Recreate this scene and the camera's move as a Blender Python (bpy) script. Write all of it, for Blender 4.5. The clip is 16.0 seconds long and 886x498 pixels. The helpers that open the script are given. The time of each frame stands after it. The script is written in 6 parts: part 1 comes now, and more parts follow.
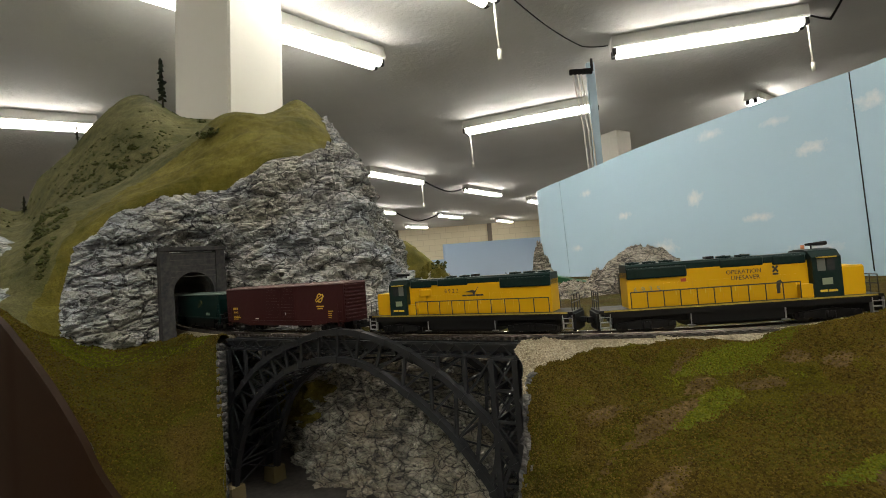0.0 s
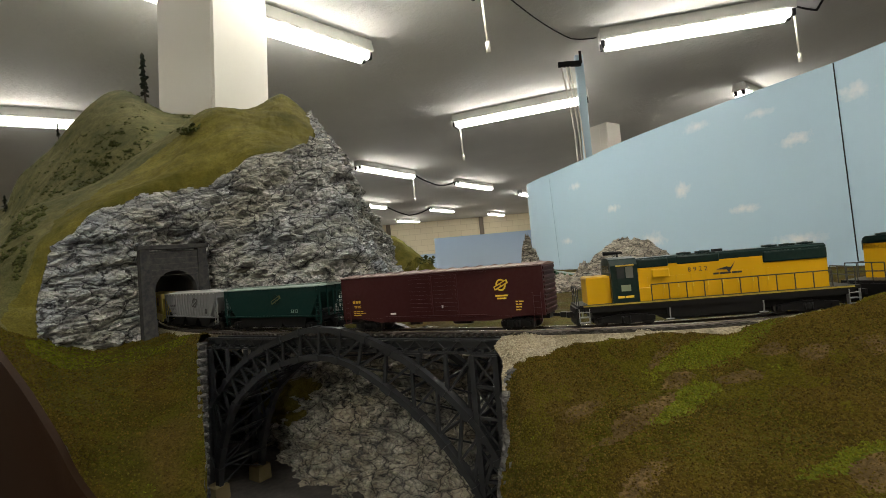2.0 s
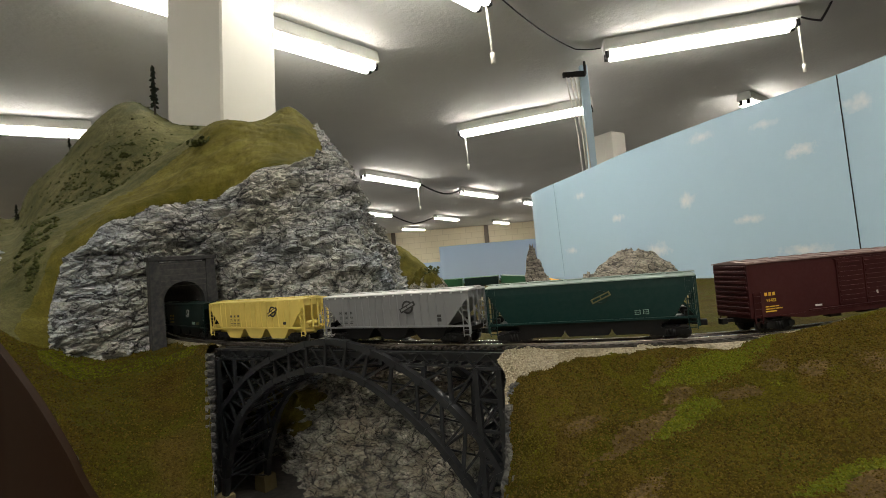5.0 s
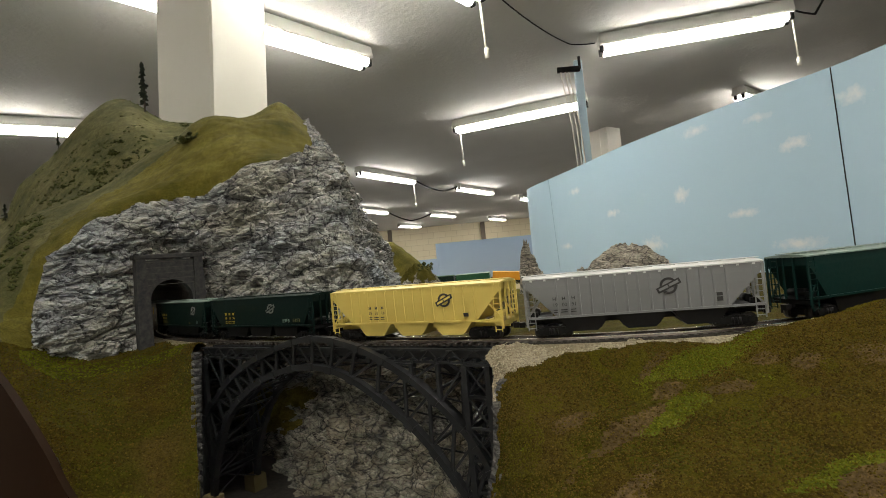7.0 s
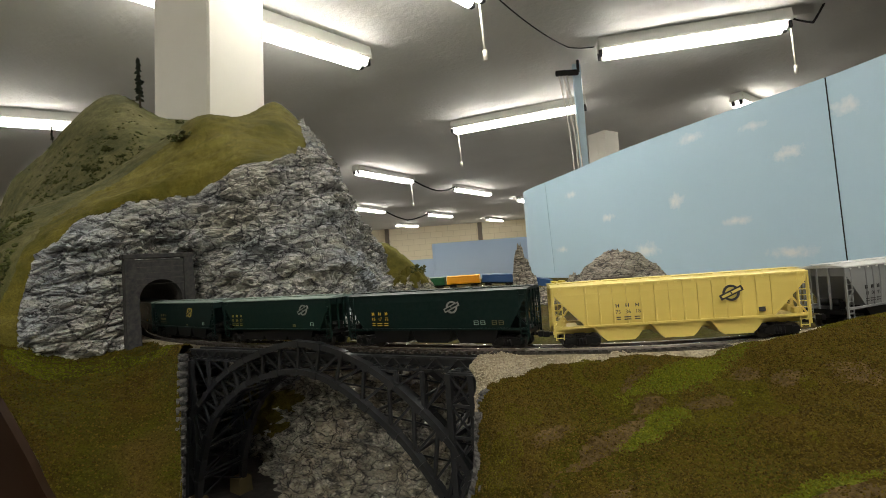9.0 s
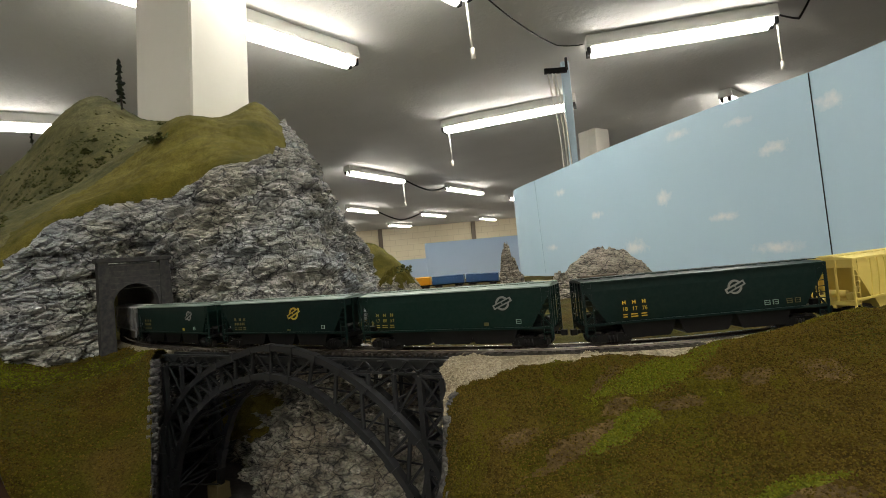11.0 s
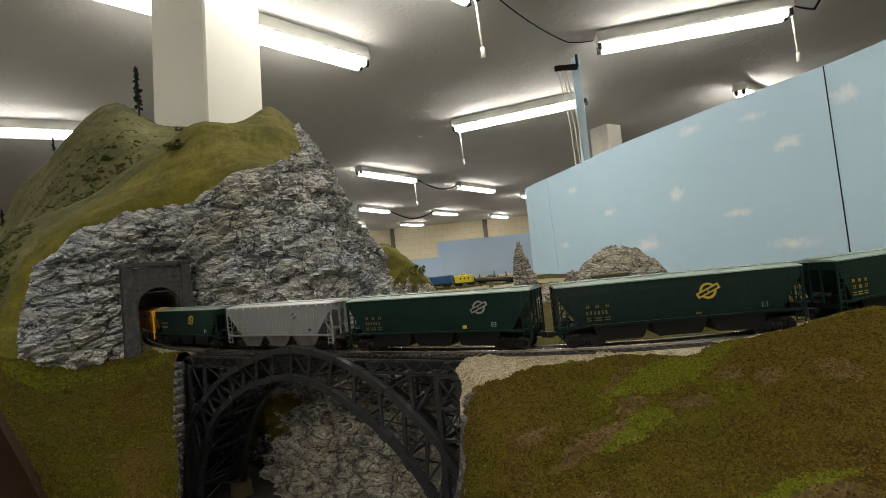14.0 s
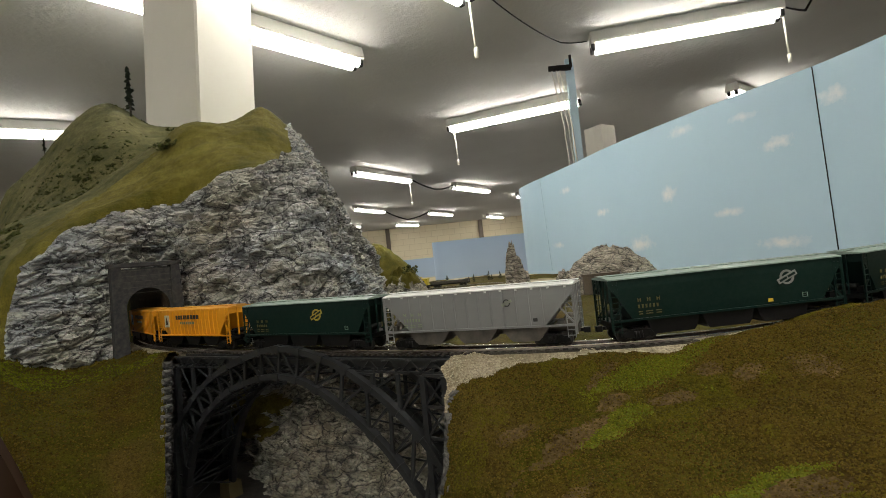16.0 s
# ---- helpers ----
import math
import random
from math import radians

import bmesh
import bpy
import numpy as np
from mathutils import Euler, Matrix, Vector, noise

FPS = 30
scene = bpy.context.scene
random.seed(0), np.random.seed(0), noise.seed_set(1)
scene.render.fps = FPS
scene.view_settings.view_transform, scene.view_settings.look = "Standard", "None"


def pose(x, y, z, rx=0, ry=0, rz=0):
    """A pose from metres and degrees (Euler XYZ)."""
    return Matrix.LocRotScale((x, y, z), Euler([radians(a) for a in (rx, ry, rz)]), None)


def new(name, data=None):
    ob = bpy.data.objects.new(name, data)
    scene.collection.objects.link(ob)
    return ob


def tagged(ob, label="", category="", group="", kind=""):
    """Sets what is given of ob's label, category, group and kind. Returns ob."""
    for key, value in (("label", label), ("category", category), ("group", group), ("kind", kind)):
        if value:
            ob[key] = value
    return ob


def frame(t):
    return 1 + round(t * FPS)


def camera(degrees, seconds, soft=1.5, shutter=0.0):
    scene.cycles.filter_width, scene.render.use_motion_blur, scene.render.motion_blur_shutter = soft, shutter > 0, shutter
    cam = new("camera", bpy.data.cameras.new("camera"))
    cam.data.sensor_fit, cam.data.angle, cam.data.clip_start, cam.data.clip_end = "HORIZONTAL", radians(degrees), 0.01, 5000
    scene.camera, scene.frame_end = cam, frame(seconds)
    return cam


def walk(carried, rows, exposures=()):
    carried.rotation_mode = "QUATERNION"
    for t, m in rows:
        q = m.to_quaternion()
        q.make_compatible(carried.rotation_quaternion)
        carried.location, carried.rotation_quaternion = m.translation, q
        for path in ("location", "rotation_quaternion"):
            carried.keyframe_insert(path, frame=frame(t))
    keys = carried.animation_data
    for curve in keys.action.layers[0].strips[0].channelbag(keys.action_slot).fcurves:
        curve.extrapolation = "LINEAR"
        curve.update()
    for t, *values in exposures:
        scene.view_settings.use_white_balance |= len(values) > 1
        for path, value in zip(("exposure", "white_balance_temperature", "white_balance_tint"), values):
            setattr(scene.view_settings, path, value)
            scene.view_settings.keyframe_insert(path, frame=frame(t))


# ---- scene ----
cam = camera(84.0, 16.0, soft=0.85)
PATH = [
    (0.0, -0.0000, -0.0029, 1.3002, 1.85, 4.42, -0.06),
    (0.5, -0.0012, -0.0039, 1.3005, 1.90, 4.15, -0.07),
    (1.0, 0.0069, 0.0007, 1.3007, 1.54, 4.60, -0.66),
    (1.5, 0.0124, 0.0036, 1.3019, 1.37, 4.86, -0.96),
    (2.0, 0.0110, 0.0013, 1.3012, 1.07, 5.08, -0.93),
    (2.5, 0.0014, -0.0077, 1.3014, 1.51, 4.67, -0.12),
    (3.0, 0.0028, -0.0079, 1.3027, 1.60, 4.67, -0.21),
    (3.5, 0.0054, -0.0065, 1.3040, 1.73, 4.69, -0.31),
    (6.0, 0.0139, -0.0065, 1.3076, 2.20, 5.26, -0.10),
    (6.5, 0.0156, -0.0102, 1.3078, 2.27, 5.32, 0.15),
    (7.0, 0.0200, 0.0019, 1.3040, 1.67, 5.40, -0.71),
    (7.5, 0.0186, 0.0005, 1.3103, 2.14, 5.24, -0.48),
    (8.0, 0.0307, 0.0004, 1.3114, 2.42, 5.17, -2.22),
    (8.5, 0.0277, 0.0006, 1.3109, 1.69, 4.27, -1.06),
    (11.0, 0.0488, 0.0097, 1.3094, 1.48, 5.15, -1.75),
    (11.5, 0.0511, 0.0032, 1.3114, 1.65, 5.12, -1.85),
    (12.0, 0.0503, 0.0031, 1.3146, 1.93, 5.22, -1.52),
    (12.5, 0.0362, -0.0046, 1.3134, 1.96, 5.16, -0.03),
    (13.0, 0.0306, -0.0072, 1.3090, 1.65, 4.90, 0.55),
    (13.5, 0.0420, -0.0014, 1.3130, 1.56, 5.71, 0.03),
    (14.0, 0.0470, 0.0001, 1.3135, 1.43, 5.83, -0.32),
    (14.5, 0.0432, -0.0038, 1.3144, 1.54, 5.80, 0.15),
    (15.0, 0.0417, -0.0032, 1.3111, 1.51, 5.42, 0.28),
    (15.5, 0.0491, -0.0001, 1.3142, 1.88, 5.54, -0.51),
    (16.0, 0.0551, -0.0020, 1.3115, 1.42, 5.96, -0.82),
]
walk(cam, [(t, pose(x, y, z, 90 + pitch, roll, yaw)) for t, x, y, z, pitch, roll, yaw in PATH])
scene.view_settings.exposure = 0.78

# ---- world and lamps ----
world = bpy.data.worlds.new("room_world")
scene.world = world
world.use_nodes = True
world.node_tree.nodes["Background"].inputs[0].default_value = (0.5, 0.5, 0.48, 1)
world.node_tree.nodes["Background"].inputs[1].default_value = 0.006
TUBE_GLOW = 21.0
CEILING_Z = 2.61
TUBE_Z = 2.51


# ---- mesh building ----
class Build:
    """Collects corners and faces of one mesh."""

    def __init__(self):
        self.v, self.f, self.m, self.s = [], [], [], []

    def face(self, pts, mat=0, smooth=False):
        n = len(self.v)
        self.v += [tuple(p) for p in pts]
        self.f.append(tuple(range(n, n + len(pts))))
        self.m.append(mat)
        self.s.append(smooth)

    def hull(self, rings, mat=0, caps=True, smooth=False, closed=True):
        """Skins rings of equal length."""
        n, k = len(self.v), len(rings[0])
        for r in rings:
            self.v += [tuple(p) for p in r]
        for i in range(len(rings) - 1):
            for j in range(k if closed else k - 1):
                a, b = n + i * k + j, n + i * k + (j + 1) % k
                self.f.append((a, b, b + k, a + k))
                self.m.append(mat)
                self.s.append(smooth)
        if caps:
            self.f.append(tuple(range(n + k - 1, n - 1, -1)))
            self.f.append(tuple(range(n + (len(rings) - 1) * k, n + len(rings) * k)))
            self.m += [mat, mat]
            self.s += [False, False]
        return self

    def box(self, x0, x1, y0, y1, z0, z1, mat=0, m=None, ch=0.0):
        if ch:
            ring = lambda z, e: [(x0 + e, y0 + ch), (x0 + ch, y0 + e), (x1 - ch, y0 + e), (x1 - e, y0 + ch), (x1 - e, y1 - ch), (x1 - ch, y1 - e), (x0 + ch, y1 - e), (x0 + e, y1 - ch)]
            rings = [[(x, y, z0) for x, y in ring(0, ch * .5)], [(x, y, z0 + ch) for x, y in ring(0, 0)], [(x, y, z1 - ch) for x, y in ring(0, 0)], [(x, y, z1) for x, y in ring(0, ch * .5)]]
        else:
            rings = [[(x0, y0, z), (x1, y0, z), (x1, y1, z), (x0, y1, z)] for z in (z0, z1)]
        if m is not None:
            rings = [[m @ Vector(p) for p in r] for r in rings]
        return self.hull(rings, mat)

    def tube(self, a, b, r, n=6, mat=0, r2=None):
        a, b = Vector(a), Vector(b)
        d = (b - a).normalized()
        side = d.orthogonal().normalized()
        up = d.cross(side)
        ring = lambda c, q: [c + (side * math.cos(2 * math.pi * i / n) + up * math.sin(2 * math.pi * i / n)) * q for i in range(n)]
        return self.hull([ring(a, r), ring(b, r if r2 is None else r2)], mat, smooth=n > 5)

    def beam(self, a, b, w, h, mat=0, up=(0, 0, 1)):
        """A bar of w by h between two points."""
        a, b = Vector(a), Vector(b)
        d = (b - a).normalized()
        side = d.cross(Vector(up))
        side = (side if side.length > 1e-6 else d.orthogonal()).normalized()
        top = side.cross(d)
        ring = lambda c: [c - side * w / 2 - top * h / 2, c + side * w / 2 - top * h / 2, c + side * w / 2 + top * h / 2, c - side * w / 2 + top * h / 2]
        return self.hull([ring(a), ring(b)], mat)

    def prism(self, outline, y0, y1, mat=0, m=None):
        """An outline in x and z, thick from y0 to y1."""
        rings = [[(x, y, z) for x, z in outline] for y in (y0, y1)]
        if m is not None:
            rings = [[m @ Vector(p) for p in r] for r in rings]
        return self.hull(rings, mat)

    def sheet(self, grid, mat=None, keep=None, smooth=True):
        """A smooth grid of points (rows, columns, 3)."""
        n, (a, b, _) = len(self.v), grid.shape
        self.v += [tuple(p) for p in grid.reshape(-1, 3).tolist()]
        for i in range(a - 1):
            for j in range(b - 1):
                if keep is None or keep[i, j]:
                    q = n + i * b + j
                    self.f.append((q, q + 1, q + b + 1, q + b))
                    self.m.append(0 if mat is None else int(mat[i, j]))
                    self.s.append(smooth)
        return self

    def mesh(self, name, mats):
        me = bpy.data.meshes.new(name)
        me.from_pydata(self.v, [], self.f)
        for mt in mats if isinstance(mats, (list, tuple)) else [mats]:
            me.materials.append(mt)
        me.polygons.foreach_set("material_index", self.m)
        me.polygons.foreach_set("use_smooth", self.s)
        me.update()
        return me


def part(name, build, mats, parent=None, label=""):
    ob = new(name, build.mesh(name, mats))
    if parent is not None:
        ob.parent = parent
    return tagged(ob, label)


def shared(name, me, parent, x=0, y=0, z=0, rz=0, label=""):
    ob = new(name, me)
    ob.parent = parent
    ob.matrix_basis = pose(x, y, z, 0, 0, rz)
    return tagged(ob, label)


def group_of(name, label, category, group="", kind=""):
    return tagged(new(name), label, category, group, kind)


def spline(rows, nu, nv):
    """Catmull-Rom surface through a cage of rows of points, nv by nu points; spans are even in the cage's numbers."""
    cage = np.array(rows, float)

    def along(c, n):
        k = len(c)
        t = np.linspace(0, k - 1, n)
        i = np.minimum(t.astype(int), k - 2)
        f = (t - i)[:, None, None]
        g = lambda j: c[np.clip(j, 0, k - 1)]
        p0, p1, p2, p3 = g(i - 1), g(i), g(i + 1), g(i + 2)
        return 0.5 * (2 * p1 + (p2 - p0) * f + (2 * p0 - 5 * p1 + 4 * p2 - p3) * f * f + (3 * p1 - p0 - 3 * p2 + p3) * f ** 3)

    return along(along(cage, nv).transpose(1, 0, 2), nu).transpose(1, 0, 2)


def normals(g):
    n = np.cross(np.gradient(g, axis=1), np.gradient(g, axis=0))
    return n / np.maximum(np.linalg.norm(n, axis=2, keepdims=True), 1e-9)


def field(g, scale, octaves=4, seed=0.0, stretch=(1, 1, 1), ridged=False):
    """Fractal noise at every point of a grid."""
    out = np.empty(g.shape[:2])
    q = (g * np.array(stretch) * scale + seed).tolist()
    for i, row in enumerate(q):
        for j, p in enumerate(row):
            out[i, j] = noise.ridged_multi_fractal(p, 0.9, 2.1, octaves, 1.0, 2.0) - 1.1 if ridged else noise.fractal(p, 0.8, 2.1, octaves)
    return out


def cell_field(g, scale, stretch):
    """Random level of the crack-bounded chip at every point of a grid, and how near its crack is."""
    level, crack = np.empty(g.shape[:2]), np.empty(g.shape[:2])
    q = (g * np.array(stretch) * scale).tolist()
    for i, row in enumerate(q):
        for j, p in enumerate(row):
            d, at = noise.voronoi(p)
            level[i, j] = (math.sin(at[0].x * 12.9 + at[0].y * 78.2 + at[0].z * 37.7) * 43758.5) % 1.0
            crack[i, j] = max(0.0, 1 - (d[1] - d[0]) * 7)
    return level, crack


# ---- materials ----
def shader(name):
    mt = bpy.data.materials.new(name)
    mt.use_nodes = True
    nt = mt.node_tree
    return mt, nt, nt.nodes["Principled BSDF"]


def nd(nt, kind, **kw):
    n = nt.nodes.new(kind)
    for k, v in kw.items():
        n.inputs[k].default_value = v
    return n


def ramp(nt, source, stops):
    r = nt.nodes.new("ShaderNodeValToRGB")
    while len(r.color_ramp.elements) < len(stops):
        r.color_ramp.elements.new(0.5)
    for e, (p, c) in zip(r.color_ramp.elements, stops):
        e.position, e.color = p, (*c, 1) if len(c) == 3 else c
    nt.links.new(source, r.inputs[0])
    return r.outputs[0]


def mixc(nt, fac, a, b, mode="MIX"):
    m = nt.nodes.new("ShaderNodeMix")
    m.data_type, m.blend_type = "RGBA", mode
    for sock, val in ((0, fac), (6, a), (7, b)):
        if isinstance(val, (int, float)):
            m.inputs[sock].default_value = val
        elif isinstance(val, tuple):
            m.inputs[sock].default_value = (*val, 1)
        else:
            nt.links.new(val, m.inputs[sock])
    return m.outputs[2]


def coords(nt, stretch=(1, 1, 1), turn=(0, 0, 0)):
    c = nt.nodes.new("ShaderNodeTexCoord")
    mp = nt.nodes.new("ShaderNodeMapping")
    mp.inputs["Scale"].default_value = stretch
    mp.inputs["Rotation"].default_value = [radians(a) for a in turn]
    nt.links.new(c.outputs["Object"], mp.inputs[0])
    return mp.outputs[0]


def noise_of(nt, vec, scale, detail=6, rough=0.6):
    n = nd(nt, "ShaderNodeTexNoise", Scale=scale, Detail=detail, Roughness=rough)
    nt.links.new(vec, n.inputs["Vector"])
    return n.outputs["Fac"]


def bump(nt, bsdf, height, strength, dist):
    b = nd(nt, "ShaderNodeBump", Strength=strength, Distance=dist)
    nt.links.new(height, b.inputs["Height"])
    nt.links.new(b.outputs[0], bsdf.inputs["Normal"])


def paint(name, color, rough=0.45, wear=0.25, scale=60.0, metal=0.0, relief=0.0002):
    """Painted or moulded surface with faint mottling and dust."""
    mt, nt, bs = shader(name)
    v = coords(nt)
    big, small = noise_of(nt, v, scale * 0.25, 4), noise_of(nt, v, scale * 4, 5)
    dark = tuple(c * (1 - wear) for c in color)
    lite = tuple(min(1, c * (1 + wear * 0.5) + 0.01 * wear) for c in color)
    c = mixc(nt, big, dark, lite)
    c = mixc(nt, ramp(nt, small, [(0.35, (0, 0, 0)), (0.75, (0.35 * wear, 0.35 * wear, 0.35 * wear))]), c, (0.28, 0.25, 0.2))
    nt.links.new(c, bs.inputs["Base Color"])
    rr = nt.nodes.new("ShaderNodeMapRange")
    rr.inputs["To Min"].default_value, rr.inputs["To Max"].default_value = max(0.05, rough - 0.1), min(1, rough + 0.15)
    nt.links.new(big, rr.inputs[0])
    nt.links.new(rr.outputs[0], bs.inputs["Roughness"])
    bs.inputs["Metallic"].default_value = metal
    if relief:
        bump(nt, bs, small, 0.3, relief)
    return mt


def glow(name, color, strength):
    mt, nt, bs = shader(name)
    bs.inputs["Base Color"].default_value = (0.8, 0.8, 0.8, 1)
    bs.inputs["Emission Color"].default_value = (*color, 1)
    bs.inputs["Emission Strength"].default_value = strength
    return mt


def rock_mat(name, low, high, tint, stretch=(1.0, 1.0, 2.0), size=1.0, warm=None):
    """Cast plaster rock: flaky facets of slightly different greys, thin black-washed cracks, cool and warm patches."""
    mt, nt, bs = shader(name)
    v = coords(nt, stretch, (14, 22, 8))
    nn = nd(nt, "ShaderNodeTexNoise", Scale=24.0 * size, Detail=5)
    nt.links.new(v, nn.inputs["Vector"])
    sc = nt.nodes.new("ShaderNodeVectorMath")
    sc.operation = "SCALE"
    sc.inputs["Scale"].default_value = 0.05 / size
    nt.links.new(nn.outputs["Color"], sc.inputs[0])
    warp = nt.nodes.new("ShaderNodeVectorMath")
    warp.operation = "ADD"
    nt.links.new(v, warp.inputs[0])
    nt.links.new(sc.outputs[0], warp.inputs[1])
    w = warp.outputs[0]

    def cells(scale, feature):
        vo = nd(nt, "ShaderNodeTexVoronoi", Scale=scale * size)
        vo.feature = feature
        nt.links.new(w, vo.inputs["Vector"])
        return vo

    def calc(op, a, b):
        m = nt.nodes.new("ShaderNodeMath")
        m.operation = op
        for k, val in enumerate((a, b)):
            if isinstance(val, (int, float)):
                m.inputs[k].default_value = val
            else:
                nt.links.new(val, m.inputs[k])
        return m.outputs[0]

    grain, patch, mask = noise_of(nt, v, 130 * size, 6, 0.7), noise_of(nt, v, 3.6 * size, 3), noise_of(nt, v, 13 * size, 4)
    big, small = cells(25, "F1"), cells(84, "F1")
    tone = calc("ADD", calc("MULTIPLY", big.outputs["Distance"], 0.55), calc("ADD", calc("MULTIPLY", small.outputs["Distance"], 0.35), calc("MULTIPLY", grain, 0.45)))
    c = mixc(nt, ramp(nt, tone, [(0.30, (1, 1, 1)), (0.80, (0, 0, 0))]), low, high)
    c = mixc(nt, ramp(nt, patch, [(0.45, (0, 0, 0)), (0.68, (0.75, 0.75, 0.75))]), c, tint)
    if warm:
        c = mixc(nt, ramp(nt, noise_of(nt, v, 9 * size, 4, 0.6), [(0.46, (0, 0, 0)), (0.62, (0.7, 0.7, 0.7))]), c, warm)
    for scale, wide, deep in ((25, 0.050, 0.92), (84, 0.060, 0.62)):
        e = ramp(nt, cells(scale, "DISTANCE_TO_EDGE").outputs["Distance"], [(0.0, (deep, deep, deep)), (wide, (0, 0, 0))])
        e = calc("MULTIPLY", e, ramp(nt, mask, [(0.28, (0, 0, 0)), (0.44, (1, 1, 1))]))
        c = mixc(nt, e, c, (0.022, 0.024, 0.030))
    c = mixc(nt, ramp(nt, noise_of(nt, v, 60 * size, 7, 0.75), [(0.35, (0.85, 0.85, 0.85)), (0.44, (0, 0, 0))]), c, (0.035, 0.037, 0.042))
    nt.links.new(c, bs.inputs["Base Color"])
    bs.inputs["Roughness"].default_value = 0.85
    h = calc("ADD", calc("MULTIPLY", big.outputs["Distance"], -0.9), calc("ADD", calc("MULTIPLY", small.outputs["Distance"], -0.5), calc("MULTIPLY", grain, 0.25)))
    bump(nt, bs, h, 1.0, 0.010)
    return mt


def turf_mat(name, colors, scale=9.0, fine=420.0, relief=0.0022):
    """Ground foam and static grass: patches of several colours with a fine fuzzy grain."""
    mt, nt, bs = shader(name)
    v = coords(nt)
    a, b, g = noise_of(nt, v, scale, 5, 0.6), noise_of(nt, v, scale * 4.3, 5, 0.65), noise_of(nt, v, fine, 3, 0.7)
    c = ramp(nt, a, [(0.30 + 0.4 * i / (len(colors) - 1), k) for i, k in enumerate(colors)])
    c = mixc(nt, ramp(nt, b, [(0.4, (0, 0, 0)), (0.7, (0.6, 0.6, 0.6))]), c, tuple(x * 0.55 for x in colors[0]))
    c = mixc(nt, ramp(nt, g, [(0.3, (0.75, 0.75, 0.75)), (0.6, (0, 0, 0))]), c, tuple(x * 0.35 for x in colors[0]))
    nt.links.new(c, bs.inputs["Base Color"])
    bs.inputs["Roughness"].default_value = 0.95
    bs.inputs["Specular IOR Level"].default_value = 0.1
    bump(nt, bs, g, 0.9, relief)
    return mt


def clump_mat(name, colors):
    """Foam crumbs: each crumb its own shade."""
    mt, nt, bs = shader(name)
    gi = nt.nodes.new("ShaderNodeNewGeometry")
    c = ramp(nt, gi.outputs["Random Per Island"], [(i / (len(colors) - 1), k) for i, k in enumerate(colors)])
    nt.links.new(c, bs.inputs["Base Color"])
    bs.inputs["Roughness"].default_value = 0.95
    bs.inputs["Specular IOR Level"].default_value = 0.1
    return mt


ROCK = rock_mat("grey_plaster_rock", (0.30, 0.305, 0.305), (0.57, 0.565, 0.515), (0.275, 0.325, 0.375), (0.85, 0.85, 1.9), 1.15, (0.37, 0.36, 0.295))
ROCK_WARM = rock_mat("buff_plaster_rock", (0.17, 0.165, 0.145), (0.70, 0.68, 0.57), (0.38, 0.365, 0.30), (1, 1, 1.5), 1.7, (0.38, 0.33, 0.24))
ROCK_DARK = rock_mat("dark_plaster_rock", (0.05, 0.05, 0.05), (0.19, 0.185, 0.18), (0.08, 0.07, 0.06))
ROCK_BROWN = rock_mat("brown_layered_rock", (0.25, 0.225, 0.18), (0.60, 0.55, 0.46), (0.42, 0.37, 0.30), (1, 1, 2.6), 1.4)
GRASS_HILL = turf_mat("olive_static_grass", [(0.086, 0.080, 0.015), (0.160, 0.140, 0.024), (0.232, 0.200, 0.048)], 9.0, 600.0, 0.0012)
GRASS_DULL = turf_mat("dull_green_grass", [(0.074, 0.077, 0.030), (0.138, 0.134, 0.052), (0.195, 0.178, 0.085)], 11.0, 600.0, 0.0012)
TURF = turf_mat("brown_green_turf", [(0.048, 0.031, 0.005), (0.075, 0.052, 0.006), (0.060, 0.060, 0.004), (0.090, 0.062, 0.014)], 11.0, 420.0, 0.002)
CONCRETE = paint("grey_concrete", (0.019, 0.0205, 0.024), 0.9, 0.45, 40, relief=0.0006)
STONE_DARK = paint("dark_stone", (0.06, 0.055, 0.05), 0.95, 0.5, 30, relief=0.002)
BLACK_STEEL = paint("black_bridge_steel", (0.017, 0.019, 0.0215), 0.36, 0.06, 90)
BLACK = paint("black_plastic", (0.0045, 0.0045, 0.005), 0.5, 0.02, 90)
BLACK.node_tree.nodes["Principled BSDF"].inputs["Specular IOR Level"].default_value = 0.2
RAIL = paint("rail_metal", (0.10, 0.085, 0.075), 0.4, 0.4, 200, metal=0.8)
RAIL_TOP = paint("polished_rail_head", (0.55, 0.54, 0.52), 0.22, 0.1, 200, metal=1.0)
TIE = paint("dark_brown_tie", (0.030, 0.023, 0.018), 0.9, 0.4, 150)
BALLAST = turf_mat("tan_ballast", [(0.25, 0.21, 0.14), (0.37, 0.32, 0.225), (0.47, 0.41, 0.31)], 30.0, 500.0, 0.002)
FASCIA = paint("dark_brown_fascia", (0.020, 0.0085, 0.0035), 0.6, 0.03, 6)
FASCIA.node_tree.nodes["Principled BSDF"].inputs["Specular IOR Level"].default_value = 0.12
WHITE_PAINT = paint("cream_wall_paint", (0.63, 0.615, 0.56), 0.5, 0.07, 6, relief=0.001)
GREEN = paint("dark_green_paint", (0.0022, 0.0150, 0.0125), 0.42, 0.06, 80)
GREEN_DEEP = paint("deep_green_paint", (0.0016, 0.0115, 0.0108), 0.42, 0.06, 80)
TEAL = paint("blue_green_paint", (0.0018, 0.021, 0.019), 0.42, 0.06, 80)
LOCO_GREEN = paint("engine_green_paint", (0.003, 0.015, 0.014), 0.3, 0.08, 80)
YELLOW = paint("engine_yellow_paint", (0.58, 0.325, 0.002), 0.4, 0.1, 80)
